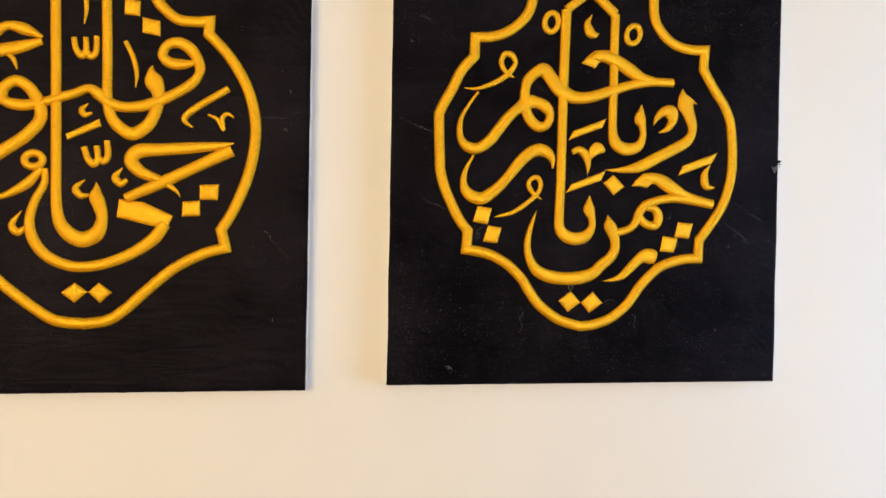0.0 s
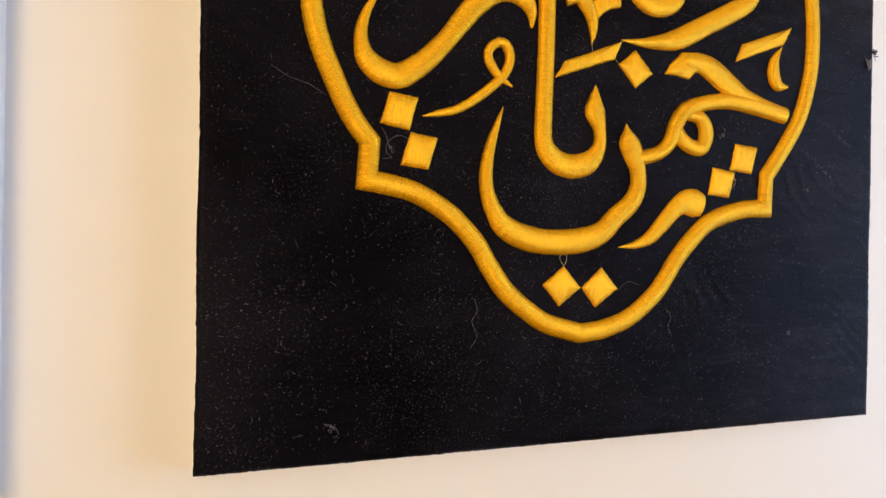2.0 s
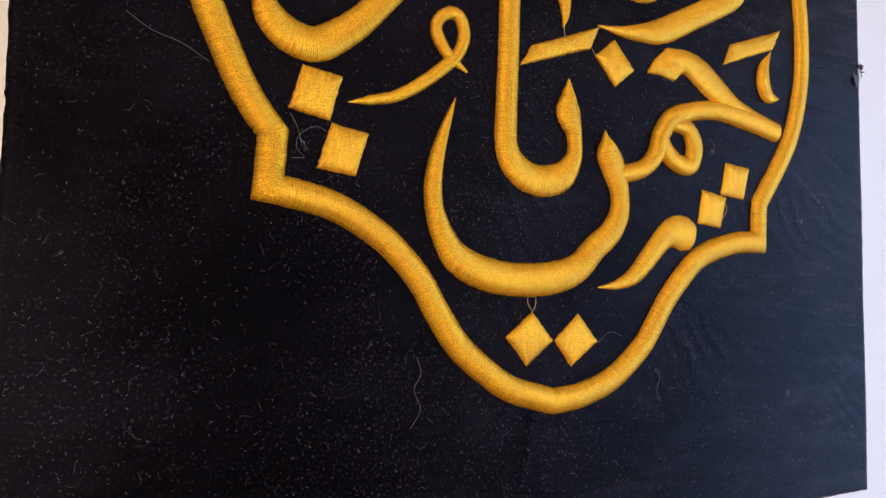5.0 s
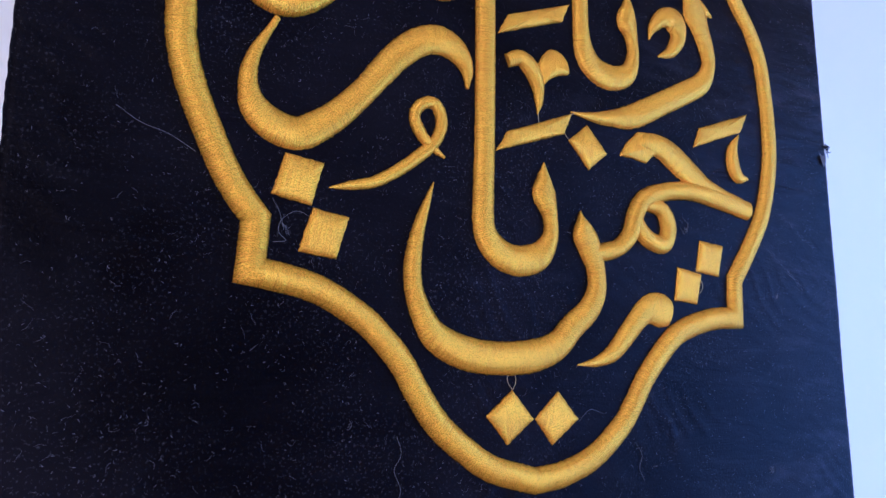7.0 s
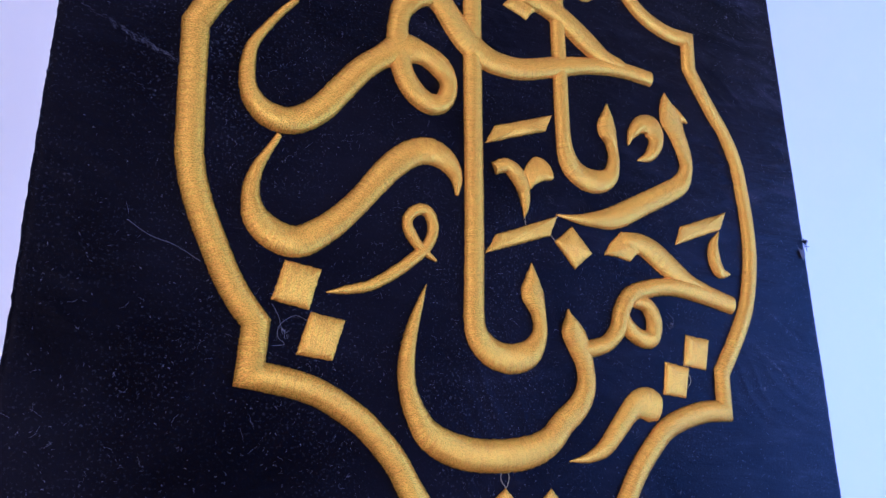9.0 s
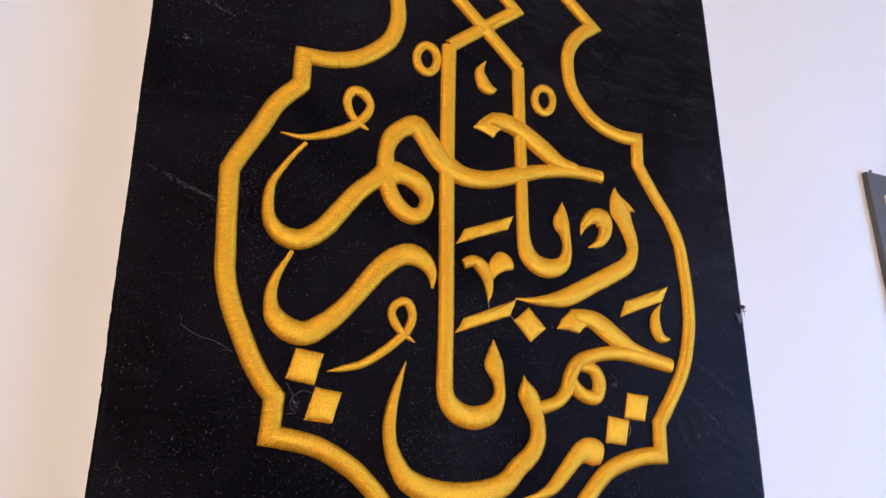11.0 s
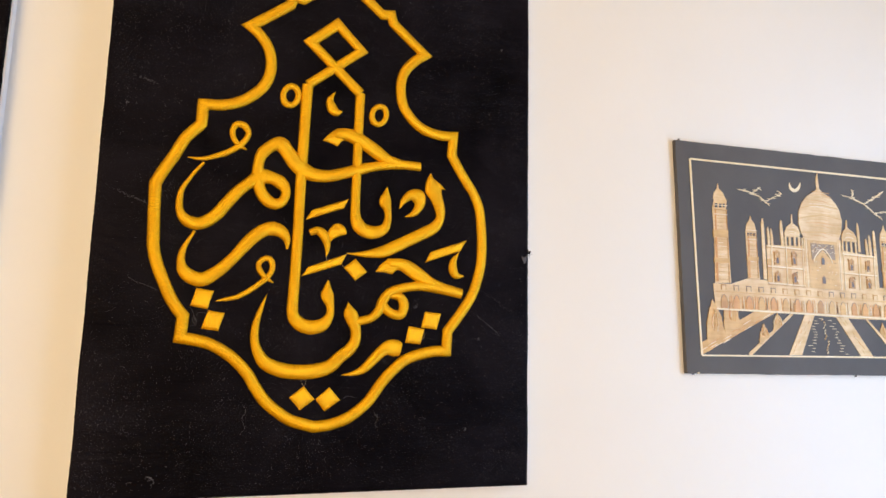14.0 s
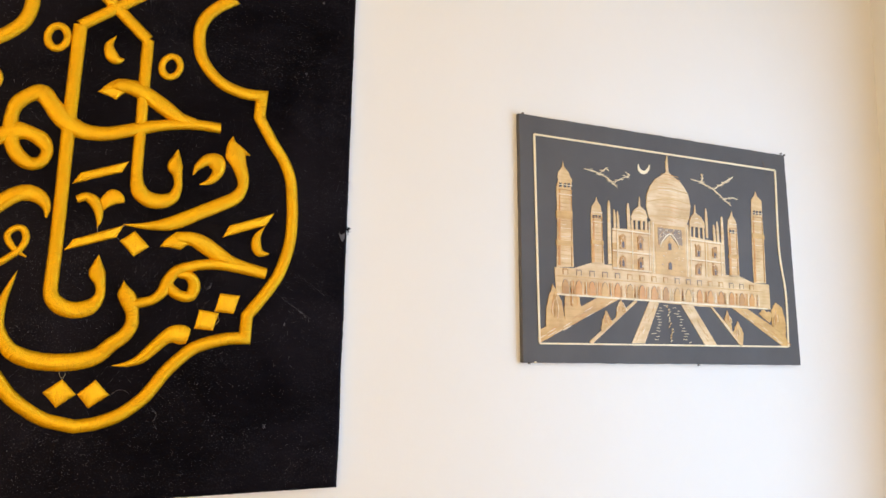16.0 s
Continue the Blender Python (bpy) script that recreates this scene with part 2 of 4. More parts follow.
def patch(b, name, outline, smooth=False):
    """A filled patch of stitches, domed towards its middle."""
    COUNT[0] += 1
    rnd = random.Random(COUNT[0])
    p = [Vector((*q, 0)) for q in outline]
    if smooth:
        edge = [q.xy for q in spline(p, 1.0, True)]
    else:
        edge = []
        for i, q in enumerate(p):
            r = p[(i + 1) % len(p)]
            count = max(2, int((r - q).length / 1.0))
            edge += [(q.lerp(r, k / count)).xy + Vector((rnd.gauss(0, 0.12), rnd.gauss(0, 0.12))) * (k > 0) for k in range(count)]
    mid = sum(edge, Vector((0, 0))) / len(edge)
    turn = rnd.uniform(-0.35, 0.35)
    bm = bmesh.new()
    uv = bm.loops.layers.uv.new("UVMap")
    rings = []
    for s, h in ((1.0, -0.2), (0.985, 0.4), (0.93, 0.95), (0.8, 1.5), (0.62, 1.9), (0.35, 2.15)):
        rings.append([bm.verts.new(((mid.x + (e.x - mid.x) * s) / 1000, -h / 1000, (mid.y + (e.y - mid.y) * s) / 1000)) for e in edge])
    top = bm.verts.new((mid.x / 1000, -2.25 / 1000, mid.y / 1000))
    n = len(edge)
    for i in range(n):
        for a, c in zip(rings, rings[1:]):
            bm.faces.new((a[i], a[(i + 1) % n], c[(i + 1) % n], c[i]))
        bm.faces.new((rings[-1][i], rings[-1][(i + 1) % n], top))
    for f in bm.faces:
        f.smooth = True
        for loop in f.loops:
            x, z = loop.vert.co.x, loop.vert.co.z
            loop[uv].uv = (x * math.sin(turn) + z * math.cos(turn), x * math.cos(turn) - z * math.sin(turn))
    bmesh.ops.recalc_face_normals(bm, faces=bm.faces[:])
    return part(name, bm, GOLD, b)


def chain(segments, width=None, closed=True):
    """Rows along segments that meet at sharp corners; rows that would fold over inside a corner are left out."""
    runs = [spline([(*q[:2], width or q[2]) for q in seg], 0.55) for seg in segments]
    rows, n = [], len(runs)
    for i, run in enumerate(runs):
        keep = []
        for other, near, at_end in ((runs[i - 1], run[0], False), (runs[(i + 1) % n], run[-1], True)):
            a = (run[-1] - run[-2]).xy if at_end else (other[-1] - other[-2]).xy
            c = (other[1] - other[0]).xy if at_end else (run[1] - run[0]).xy
            bare = not closed and ((i == 0 and not at_end) or (i == n - 1 and at_end))
            keep.append((near, 0.0 if bare else near.z / 2 * math.tan(min(a.angle(c), 2.4) / 2)))
        rows.append(run[0])
        rows += [r for r in run[1:-1] if all((r - q).xy.length > gap for q, gap in keep)]
    if not closed:
        rows.append(runs[-1][-1])
    return rows


def angular_letter(b, points):
    COUNT[0] += 1
    rows = chain([[p, q] for p, q in zip(points, points[1:])], None, False)
    return part("letter", ribbon(rows, 3.1, 0.3, False, COUNT[0]), GOLD, b)


# The room
def wall(name, bm):
    return tagged(part(name, bm, WALL), "smooth white painted plaster wall", "wall", kind="structure")


T = 0.16
wall("wall_north", box(ROOM_L - T, ROOM_R + T, WALL_Y, WALL_Y + T, -0.1, ROOM_H + 0.1))
wall("wall_west", box(ROOM_L - T, ROOM_L, ROOM_B, WALL_Y, -0.1, ROOM_H + 0.1))
def pierced_wall(name, low, high, z0, z1, start, stop, across):
    """A wall with one window opening; across turns its run from y to x."""
    bm = bmesh.new()
    for a0, a1, c0, c1 in ((start, low, -0.1, ROOM_H + 0.1), (high, stop, -0.1, ROOM_H + 0.1), (low, high, -0.1, z0), (low, high, z1, ROOM_H + 0.1)):
        place, size = ((a0 + a1) / 2, ROOM_B - T / 2, (c0 + c1) / 2), (a1 - a0, T, c1 - c0)
        if not across:
            place, size = (ROOM_R + T / 2, place[0], place[2]), (T, size[0], size[2])
        bmesh.ops.create_cube(bm, size=1.0, matrix=Matrix.LocRotScale(place, None, size))
    return wall(name, bm)


pierced_wall("wall_east", WIN_Y0, WIN_Y1, WIN_Z0, WIN_Z1, ROOM_B, WALL_Y, False)
pierced_wall("wall_south", BACK_X0, BACK_X1, BACK_Z0, BACK_Z1, ROOM_L - T, ROOM_R + T, True)
tagged(part("floor", box(ROOM_L, ROOM_R, ROOM_B, WALL_Y, -0.1, 0), WOOD), "warm brown wooden floor of the room", "floor", kind="structure")
tagged(part("ceiling", box(ROOM_L, ROOM_R, ROOM_B, WALL_Y, ROOM_H, ROOM_H + 0.1), CEILING), "plain white painted ceiling of the room", "ceiling", kind="structure")


def window(name, where, hw, hh):
    """A casement of two panes; it runs along its own y."""
    w = thing(name, where, "out-of-view white painted window with two clear panes in the wall", "window", kind="structure")
    for y0, y1, z0, z1 in ((-hw, -hw + 0.06, 0, hh), (hw - 0.06, hw, 0, hh), (-0.03, 0.03, 0.06, hh - 0.06), (-hw + 0.06, hw - 0.06, 0, 0.06), (-hw + 0.06, hw - 0.06, hh - 0.06, hh)):
        part("window_frame", box(0, 0.05, y0, y1, z0, z1, 0.004), FRAME, w)
    for y0, y1 in ((-hw + 0.06, -0.03), (0.03, hw - 0.06)):
        pane = part("pane", box(0.02, 0.026, y0, y1, 0.06, hh - 0.06), GLASS, w, "clear glass pane")
        pane.visible_shadow = False


window("window_1", pose(ROOM_R + 0.1, (WIN_Y0 + WIN_Y1) / 2, WIN_Z0), (WIN_Y1 - WIN_Y0) / 2, WIN_Z1 - WIN_Z0)
# Opening added behind the camera, only to house the warm fill
window("added_window", pose((BACK_X0 + BACK_X1) / 2, ROOM_B - 0.1, BACK_Z0, rz=-90), (BACK_X1 - BACK_X0) / 2, BACK_Z1 - BACK_Z0)

# The embroidered hangings
FACE, DEPTH = -0.010, 0.020


def ridges(phase, sharp=3.0):
    """Narrow rounded folds, from 0 to 1, with flat cloth between."""
    return max(0.0, math.sin(phase)) ** sharp


def pucker(px, pz, seed):
    """Folds that the tight stitching pulls into the cloth: slanting beside the border, fanned below its tip, short ones within."""
    wob = 1.3 * noise.noise((px * 13, pz * 13, seed + 2.0)) + 0.45 * noise.noise((px * 46, pz * 46, seed + 3.0))
    patchy = max(0.0, noise.noise((px * 17, pz * 17, seed + 5.0)) + 0.05)
    out = 0.0
    side = min(1.0, max(0.0, (abs(px) - 0.125) / 0.03))
    if side:
        slant = pz * 0.80 + px * 0.55 if px > 0 else pz * 0.85 + px * 0.30
        out += 0.0009 * side * patchy * ridges(slant * 620 + wob * 9)
    dx, dz = px + 0.008, pz + 0.115
    reach = math.hypot(dx, dz)
    if dz < 0 and reach > 0.05:
        out += 0.0013 * min(1.0, (reach - 0.05) / 0.04) * max(0.0, 1.35 - reach / 0.10) * max(0.0, patchy + 0.15) * ridges(math.atan2(dx, -dz) * 26 + wob * 4)
    if not side and pz > -0.17:
        out += 0.0009 * patchy * ridges((pz * 0.7 + px * 0.7) * 700 + wob * 12)
    return out


def hanging(x, z0, z1, w, label, seed):
    """A board covered in velvet: white core at the sides, cloth on the face with soft creases and a frayed edge."""
    b = thing("calligraphy_panel", pose(x, FACE, 1.5), label, "wall hanging", "embroidered panels on the wall")
    part("board", box(-w / 2 + 0.0012, w / 2 + 0.0012, 0.0024, DEPTH, z0 - 0.0010, z1 - 0.0012), FOAM, b, "white board core")
    rnd = random.Random(seed)
    bm = bmesh.new()
    nx, nz = 250, int(250 * (z1 - z0) / w)
    grid = []
    for i in range(nx + 1):
        col = []
        for k in range(nz + 1):
            px, pz = -w / 2 + w * i / nx, z0 + (z1 - z0) * k / nz
            rim = i in (0, nx) or k in (0, nz)
            crease = noise.noise((px * 9 + pz * 3 + seed, pz * 22 - px * 14, seed)) * noise.noise((px * 4, pz * 4, seed + 7.5))
            y = -0.0009 * max(-1.0, min(1.0, crease * 2)) - pucker(px, pz, seed) * (1.0 if seed == 3 else 0.55)
            edge = min(px + w / 2, w / 2 - px, pz - z0, z1 - pz)
            y *= min(1.0, edge / 0.012)
            jx, jz = (rnd.gauss(0, 0.00012) + 0.0006 * noise.noise((pz * 18, seed, 0)), rnd.gauss(0, 0.00012)) if rim else (0, 0)
            col.append(bm.verts.new((px + jx, y + (0.0008 if rim else 0), pz + jz)))
        grid.append(col)
    for i in range(nx):
        for k in range(nz):
            f = bm.faces.new((grid[i][k], grid[i + 1][k], grid[i + 1][k + 1], grid[i][k + 1]))
            f.smooth = True
    border = [e for e in bm.edges if e.is_boundary]
    back = bmesh.ops.extrude_edge_only(bm, edges=border)["geom"]
    for v in back:
        if isinstance(v, bmesh.types.BMVert):
            v.co.y = 0.0022
    bmesh.ops.recalc_face_normals(bm, faces=bm.faces[:])
    part("velvet_face", bm, VELVET, b, "black velvet with faint creases and lint")
    return b


BORDER = [
    [(1.2, 292), (44.8, 257.4)],
    [(44.8, 257.4), (55, 258.8)],
    [(55, 258.8), (57.6, 249.5)],
    [(57.6, 249.5), (95.1, 218.7)],
    [(95.1, 218.7), (82.9, 208.8), (72.5, 195.3), (68.5, 179.4), (71.2, 158.1), (82.1, 142.3), (95.6, 132.8), (113.7, 128.3), (131.2, 129)],
    [(131.2, 129), (129.8, 106.6)],
    [(129.8, 106.6), (143.9, 84), (156.1, 66.7), (163.5, 49.7), (166.2, 30.9), (167.5, 11), (166.8, -10.2), (163, -28.6), (155.8, -48.5), (143.5, -67.7), (128.7, -87.4)],
    [(128.7, -87.4), (127.6, -108.5)],
    [(127.6, -108.5), (111.5, -109.5), (93.2, -114.2), (79.8, -120.4), (66.4, -132.4), (57.2, -142.8), (48.3, -155.5), (40.5, -164.7), (23.7, -177.3), (6.1, -183.9), (-10.2, -186.3)],
    [(-10.2, -186.3), (-32.3, -180.3), (-46.5, -172), (-60, -160.8), (-69.7, -147.7), (-78.4, -134.5), (-89.3, -123.3), (-97, -117.2), (-110.3, -109.7), (-123.1, -105.6), (-141.1, -102.5)],
    [(-141.1, -102.5), (-139.9, -82.4)],
    [(-139.9, -82.4), (-147.6, -72.9), (-153.9, -62.6), (-159.5, -50.9), (-164.8, -39.1), (-168.6, -28.3), (-171.3, -16.6)],
    [(-171.3, -16.6), (-172.8, 12), (-173.7, 43.5)],
    [(-173.7, 43.5), (-168.6, 54.7), (-158.8, 72.7), (-149.8, 91.2), (-135.9, 107.6)],
    [(-135.9, 107.6), (-135.4, 128.1)],
    [(-135.4, 128.1), (-115.9, 130.1), (-98.4, 136.9), (-82.8, 149.8), (-74.7, 162.5), (-71.8, 178.3), (-74.8, 195.6), (-83.9, 209.4), (-94.7, 218.1)],
    [(-94.7, 218.1), (-55.5, 248.9)],
    [(-55.5, 248.9), (-52.4, 258.3)],
    [(-52.4, 258.3), (-42.4, 257.8)],
    [(-42.4, 257.8), (1.2, 292)],
]


# the neighbour's border leans a little wider at its lower corner
BORDER_WIDE = BORDER[:4] + [
    BORDER[4][:4] + [(67.9, 151), (87.5, 129.6), (107, 126.7), (122, 128)],
    [(122, 128), (121.3, 114.8)],
    [(121.3, 114.8), (141.4, 93.8), (158.9, 65.4), (167.9, 36.4), (169.5, 7.1), (163.1, -28.5), (149.4, -64.2), (136.6, -86.7)],
    [(136.6, -86.7), (140.9, -105.4)],
    [(140.9, -105.4), (118.9, -111.7), (91, -126.6), (63.5, -150.1), (41.8, -170.5), (25.5, -180.9), (3.9, -184.4)],
    [(3.9, -184.4), (-23, -181), (-44.5, -168), (-65.8, -151.2), (-82, -137), (-100, -119), (-122.8, -105.1), (-140.8, -102)],
] + BORDER[10:]


def border_of(b, rows):
    part("border", ribbon(chain(rows, 11.7), 3.6, 0.0, True, 77), GOLD, b, "lobed gold embroidered border")


def mercy_panel():
    b = hanging(0.0, -0.25, 0.405, 0.45, "black velvet panel embroidered with gold calligraphy in a lobed border", 3)
    border_of(b, BORDER)
    patch(b, "letter_head", [(-15, 105.9), (-10.5, 111.8), (-5.5, 116.8), (0.7, 121.5), (8.9, 122.6), (17.2, 122.5), (23.4, 119.6), (20.8, 111), (14.5, 109.9), (8.7, 109.7), (4.9, 107), (1, 101.3), (-6, 103.7)])
    stroke(b, "letter", [(-4.2, 111.1, 2), (2.4, 114.3, 11.4), (11.5, 115.5, 14.1), (27.1, 110.1, 15.2), (43.7, 100.3, 15.7), (56.4, 93.2, 12.3), (69.9, 91.6, 8.2)], lift=1.0)
    stroke(b, "letter", [(93.2, 89.9, 10.3), (67.4, 89.3, 10.6), (42.5, 84.5, 10.7), (18.8, 76.9, 12.4), (-3.5, 69.3, 13), (-20.6, 68.1, 14.5), (-32.7, 71.7, 16.8), (-42.4, 79.3, 17.3), (-50.5, 89.3, 15.5), (-57.5, 96.4, 16.5), (-65.8, 94.2, 12.9), (-74.9, 85.5, 12.4), (-78.4, 74.9, 11), (-78.5, 62.4, 12.8), (-76.3, 48.8, 12.2), (-70.4, 38.9, 13.1), (-61.5, 33.9, 11.9), (-53.1, 37.1, 10.1), (-50, 47, 10.2), (-54.8, 55.6, 13.9), (-64.9, 60.4, 13.4), (-75.5, 60.2, 16.5), (-87.6, 51.8, 12), (-98.1, 41.8, 12.2), (-108.1, 28.5, 12.5), (-117.6, 16.4, 12.6), (-129.1, 8.4, 12.5), (-139, 8.1, 12.5), (-146.2, 12.5, 10.3), (-150.1, 20.1, 7.9), (-150.8, 30.1, 6.9), (-149.2, 40.2, 5.3), (-143.7, 50.4, 4.1), (-136.9, 61, 3.4), (-130.9, 68.8, 2.9)], lift=0.6)
    stroke(b, "vowel_mark", [(-146.5, 72.6, 0.9), (-132.1, 72.7, 3.9), (-115.5, 78.8, 6.1), (-102.8, 86.2, 6.4), (-94.3, 94.5, 6.4), (-90.2, 103.6, 5.9), (-95, 111.3, 7.4), (-102.6, 111.3, 6.5), (-105.8, 103.3, 6.1), (-102.8, 94.5, 5.6), (-96.3, 89.1, 4.4), (-90.9, 86.7, 1)])
    stroke(b, "letter", [(-45.7, -11.5, 1.7), (-46.3, -2.1, 7.6), (-51.6, 5.4, 12.7), (-59.8, 8.5, 14.4), (-69.4, 6.1, 13.5), (-79.6, -1.9, 13.1), (-87.6, -11.2, 12.4), (-96.1, -22.1, 11.5), (-105.6, -32.8, 12), (-114.9, -40.8, 13), (-124.4, -46.3, 13.9), (-134.3, -45.2, 14.2), (-142.3, -39.2, 12), (-145.3, -31.6, 8.5), (-145.2, -23.1, 6.7), (-142.7, -14.6, 5), (-138.8, -7, 3.5), (-135.1, 0.1, 2.8)])
    stroke(b, "vowel_mark", [(-111, -66.7, 0.5), (-101.6, -64.5, 3.9), (-90.6, -61.3, 5), (-79.2, -54.2, 5.6), (-68.9, -45.9, 5.8), (-61.9, -38.7, 5.7), (-59.1, -29.7, 6), (-62.3, -22.5, 6.2), (-68.2, -22.8, 5.6), (-72.8, -28.7, 5.6), (-70.5, -35.6, 6), (-65, -41.4, 4.7), (-57.5, -46, 1.2)])
    stroke(b, "letter", [(-33.2, 164.2, 11.7), (-34.5, 110.7, 11.5), (-35.3, 62.8, 11.3), (-36.1, -20.5, 11), (-37.2, -61.9, 11.3), (-36.8, -75.9, 12), (-32.4, -83.4, 13.7), (-25, -87.7, 14.4), (-16, -88.6, 14.5), (-6, -85.2, 13.4), (0.4, -76.2, 8.9), (0.5, -65.9, 8.7), (-2.6, -55.8, 13.8), (-2.9, -48.3, 8.5), (-2.5, -39.7, 0.4)])
    angular_letter(b, [(-33.2, 164.2, 10.2), (23, 210.8, 10.5), (-4.3, 236.8, 11.7), (-32.3, 211.7, 11.2), (23.5, 162.7, 12)])
    stroke(b, "letter", [(23.5, 162.7, 10.6), (23, 120.5, 10.4), (22.9, 70.6, 10.1), (22.6, 57.2, 10.3), (22.8, 34, 10.5), (25.6, 21.3, 13.9), (33.2, 14.3, 14.7), (44.6, 13.2, 13.8), (54.7, 18.1, 11), (58.6, 28.5, 8), (57.8, 38.5, 8.6), (55.1, 46.8, 14.1), (55.8, 55.5, 8.2), (56.6, 63.9, 0.4)])
    patch(b, "dash_mark", [(-28.8, 20), (-22.8, 31.1), (15.9, 46.7), (10.6, 35.7)])
    patch(b, "dash_mark", [(-30.4, -38.4), (-24, -27.9), (15.7, -11.7), (10.4, -23.4)])
    patch(b, "dash_mark", [(101.7, -15.2), (107.1, -3), (149.4, 12.9), (142.3, 0.5)])
    stroke(b, "leaf_mark", [(-23.8, 7.2, 6.7), (-16.1, 10.2, 8.6), (-9.7, 6.5, 10.5), (-6, -0.7, 8.4), (-4.9, -9.6, 4.7), (-5.9, -16.4, 0.3)])
    patch(b, "leaf_mark", [(14.1, 8.6), (13.3, 14.9), (8.1, 19), (2, 18.9), (-3.1, 13.6), (-5.3, 7.3), (-3.3, 2), (-1.5, -0.3), (1.2, 2.5), (7.1, 6.1)], smooth=True)
    stroke(b, "letter", [(105.6, 84, 0.5), (105.6, 75.6, 10.2), (108.8, 66.3, 19.5), (112.6, 57.2, 15.2), (116.9, 45.2, 12.5), (117.4, 34.9, 10.3), (111.7, 24.7, 12.4), (98.8, 16.6, 13.1), (79.3, 6.2, 13.1), (56.4, -5.7, 13.1), (39.5, -9.9, 8.5), (25.4, -11.2, 3.9), (14.9, -11.1, 0.7)])
    patch(b, "letter_barb", [(109.3, 78), (117.1, 73), (123.4, 67.1), (117.3, 66.6), (110.2, 69.4)])
    stroke(b, "crescent_mark", [(71.3, 41.2, 0.8), (74.8, 49.4, 6.4), (83, 56.8, 11.3), (91.7, 56, 17.1), (93.5, 47.1, 11.3), (87.3, 37.6, 7.1), (77.6, 32.8, 1)])
    patch(b, "diamond_dot", [(25.1, -15.9), (38, -29.2), (25.4, -39.4), (12.9, -25.9)])
    patch(b, "letter_head", [(46.9, -28.5), (51.2, -21.3), (59.9, -13.4), (67.6, -12.7), (76.3, -12.9), (84.1, -14.3), (89.3, -16.4), (84.3, -28.1), (79.4, -25.3), (74.2, -24.2), (69.8, -25.7), (65, -30), (56.4, -28.7)])
    stroke(b, "letter", [(57.4, -21.9, 1.9), (64.5, -18.9, 10.7), (75.6, -19.2, 13.3), (84.9, -23.2, 15.8), (97.5, -30.7, 15), (110.4, -37, 11.2), (126.5, -40.6, 7.4)])
    stroke(b, "letter", [(144.1, -46.4, 11.3), (119.1, -42, 12.4), (96.2, -40.8, 10.4), (75.9, -44.2, 9.9), (62.7, -49.7, 10.3), (55.5, -59.3, 10.5), (51.8, -69, 10.2), (43.9, -76.7, 8.9), (34, -80, 9.2), (26.3, -81.7, 8.7)], lift=0.5)
    stroke(b, "letter", [(62.4, -52.6, 5.2), (74.1, -53.6, 9.6), (79.1, -61.9, 11.3), (75.9, -71.5, 10.4), (66.6, -71.5, 10), (58.6, -66, 10.2), (55.5, -59.3, 8.4)], lift=0.2)
    stroke(b, "letter", [(-63, -57.8, 0.3), (-66.3, -67.2, 3.5), (-70.6, -80.9, 6.3), (-72.8, -94.1, 8.1), (-72.1, -105.6, 8.8), (-67.6, -116.8, 11.1), (-60.5, -125.3, 13.5), (-46.5, -131.1, 14.7), (-30.5, -133, 14.7), (-12, -131.9, 15), (2.7, -127, 13.8), (12.9, -117.4, 12.9), (22.4, -109.7, 12.3), (27.9, -100.3, 11.7), (28, -89.3, 11.4), (24.6, -79.1, 14.5), (21.3, -71.8, 13.8), (19.6, -64.4, 3.8), (19.4, -61.1, 0.4)], lift=0.4)
    stroke(b, "letter", [(14.9, -135.4, 0.5), (26.4, -133.9, 4.8), (37, -129.4, 8.8), (45.9, -121.2, 10.8), (56.5, -110.6, 12.3), (63.7, -106.9, 16.1), (71, -107, 18.2), (76.6, -108.4, 14.3)])
    patch(b, "diamond_dot", [(-129.6, -54.9), (-113.3, -57), (-118.2, -75.2), (-134.5, -72.5)])
    patch(b, "diamond_dot", [(-117.6, -75.6), (-101.9, -77.9), (-107.1, -95.5), (-123, -93.9)])
    patch(b, "diamond_dot", [(102.6, -67.4), (121.2, -68.8), (116.2, -86.6), (98.5, -84.9)])
    patch(b, "diamond_dot", [(84.7, -83.4), (102.7, -86), (98.3, -102.6), (81.3, -101.3)])
    patch(b, "diamond_dot", [(-22.4, -146.7), (-10.6, -159.6), (-25.4, -170.5), (-36.2, -157.8)])
    patch(b, "diamond_dot", [(3.2, -147.3), (15.1, -160.2), (-0.7, -171.5), (-10.6, -159.6)])
    stroke(b, "ring_mark", [(-42.5, 151, 6.5), (-44.7, 143.3, 6.4), (-50.1, 139.2, 6.7), (-55.6, 141.2, 7.5), (-58, 147.9, 6.7), (-55.9, 155.6, 6.4), (-50.5, 159.8, 6.9), (-44.9, 157.9, 7.4)], closed=True)
    stroke(b, "ring_mark", [(53, 142.9, 6.4), (50.4, 135.4, 6.2), (44.7, 131.5, 6.3), (39.2, 133.4, 7.5), (37, 140, 6.6), (39.4, 147.5, 6.1), (45.2, 151.6, 6.5), (50.8, 149.7, 7.1)], closed=True)
    stroke(b, "crescent_mark", [(-3.5, 161, 0.5), (-8.7, 150.6, 7.8), (-5.6, 141.4, 11.7), (-0.5, 138.8, 8.4), (4.8, 140.3, 1)])
    stroke(b, "crescent_mark", [(141, -0.8, 0.4), (134.5, -10.6, 7.1), (133.6, -19.9, 10.2), (137.4, -26.7, 8.5), (146.3, -27.1, 1.5)])
    return b


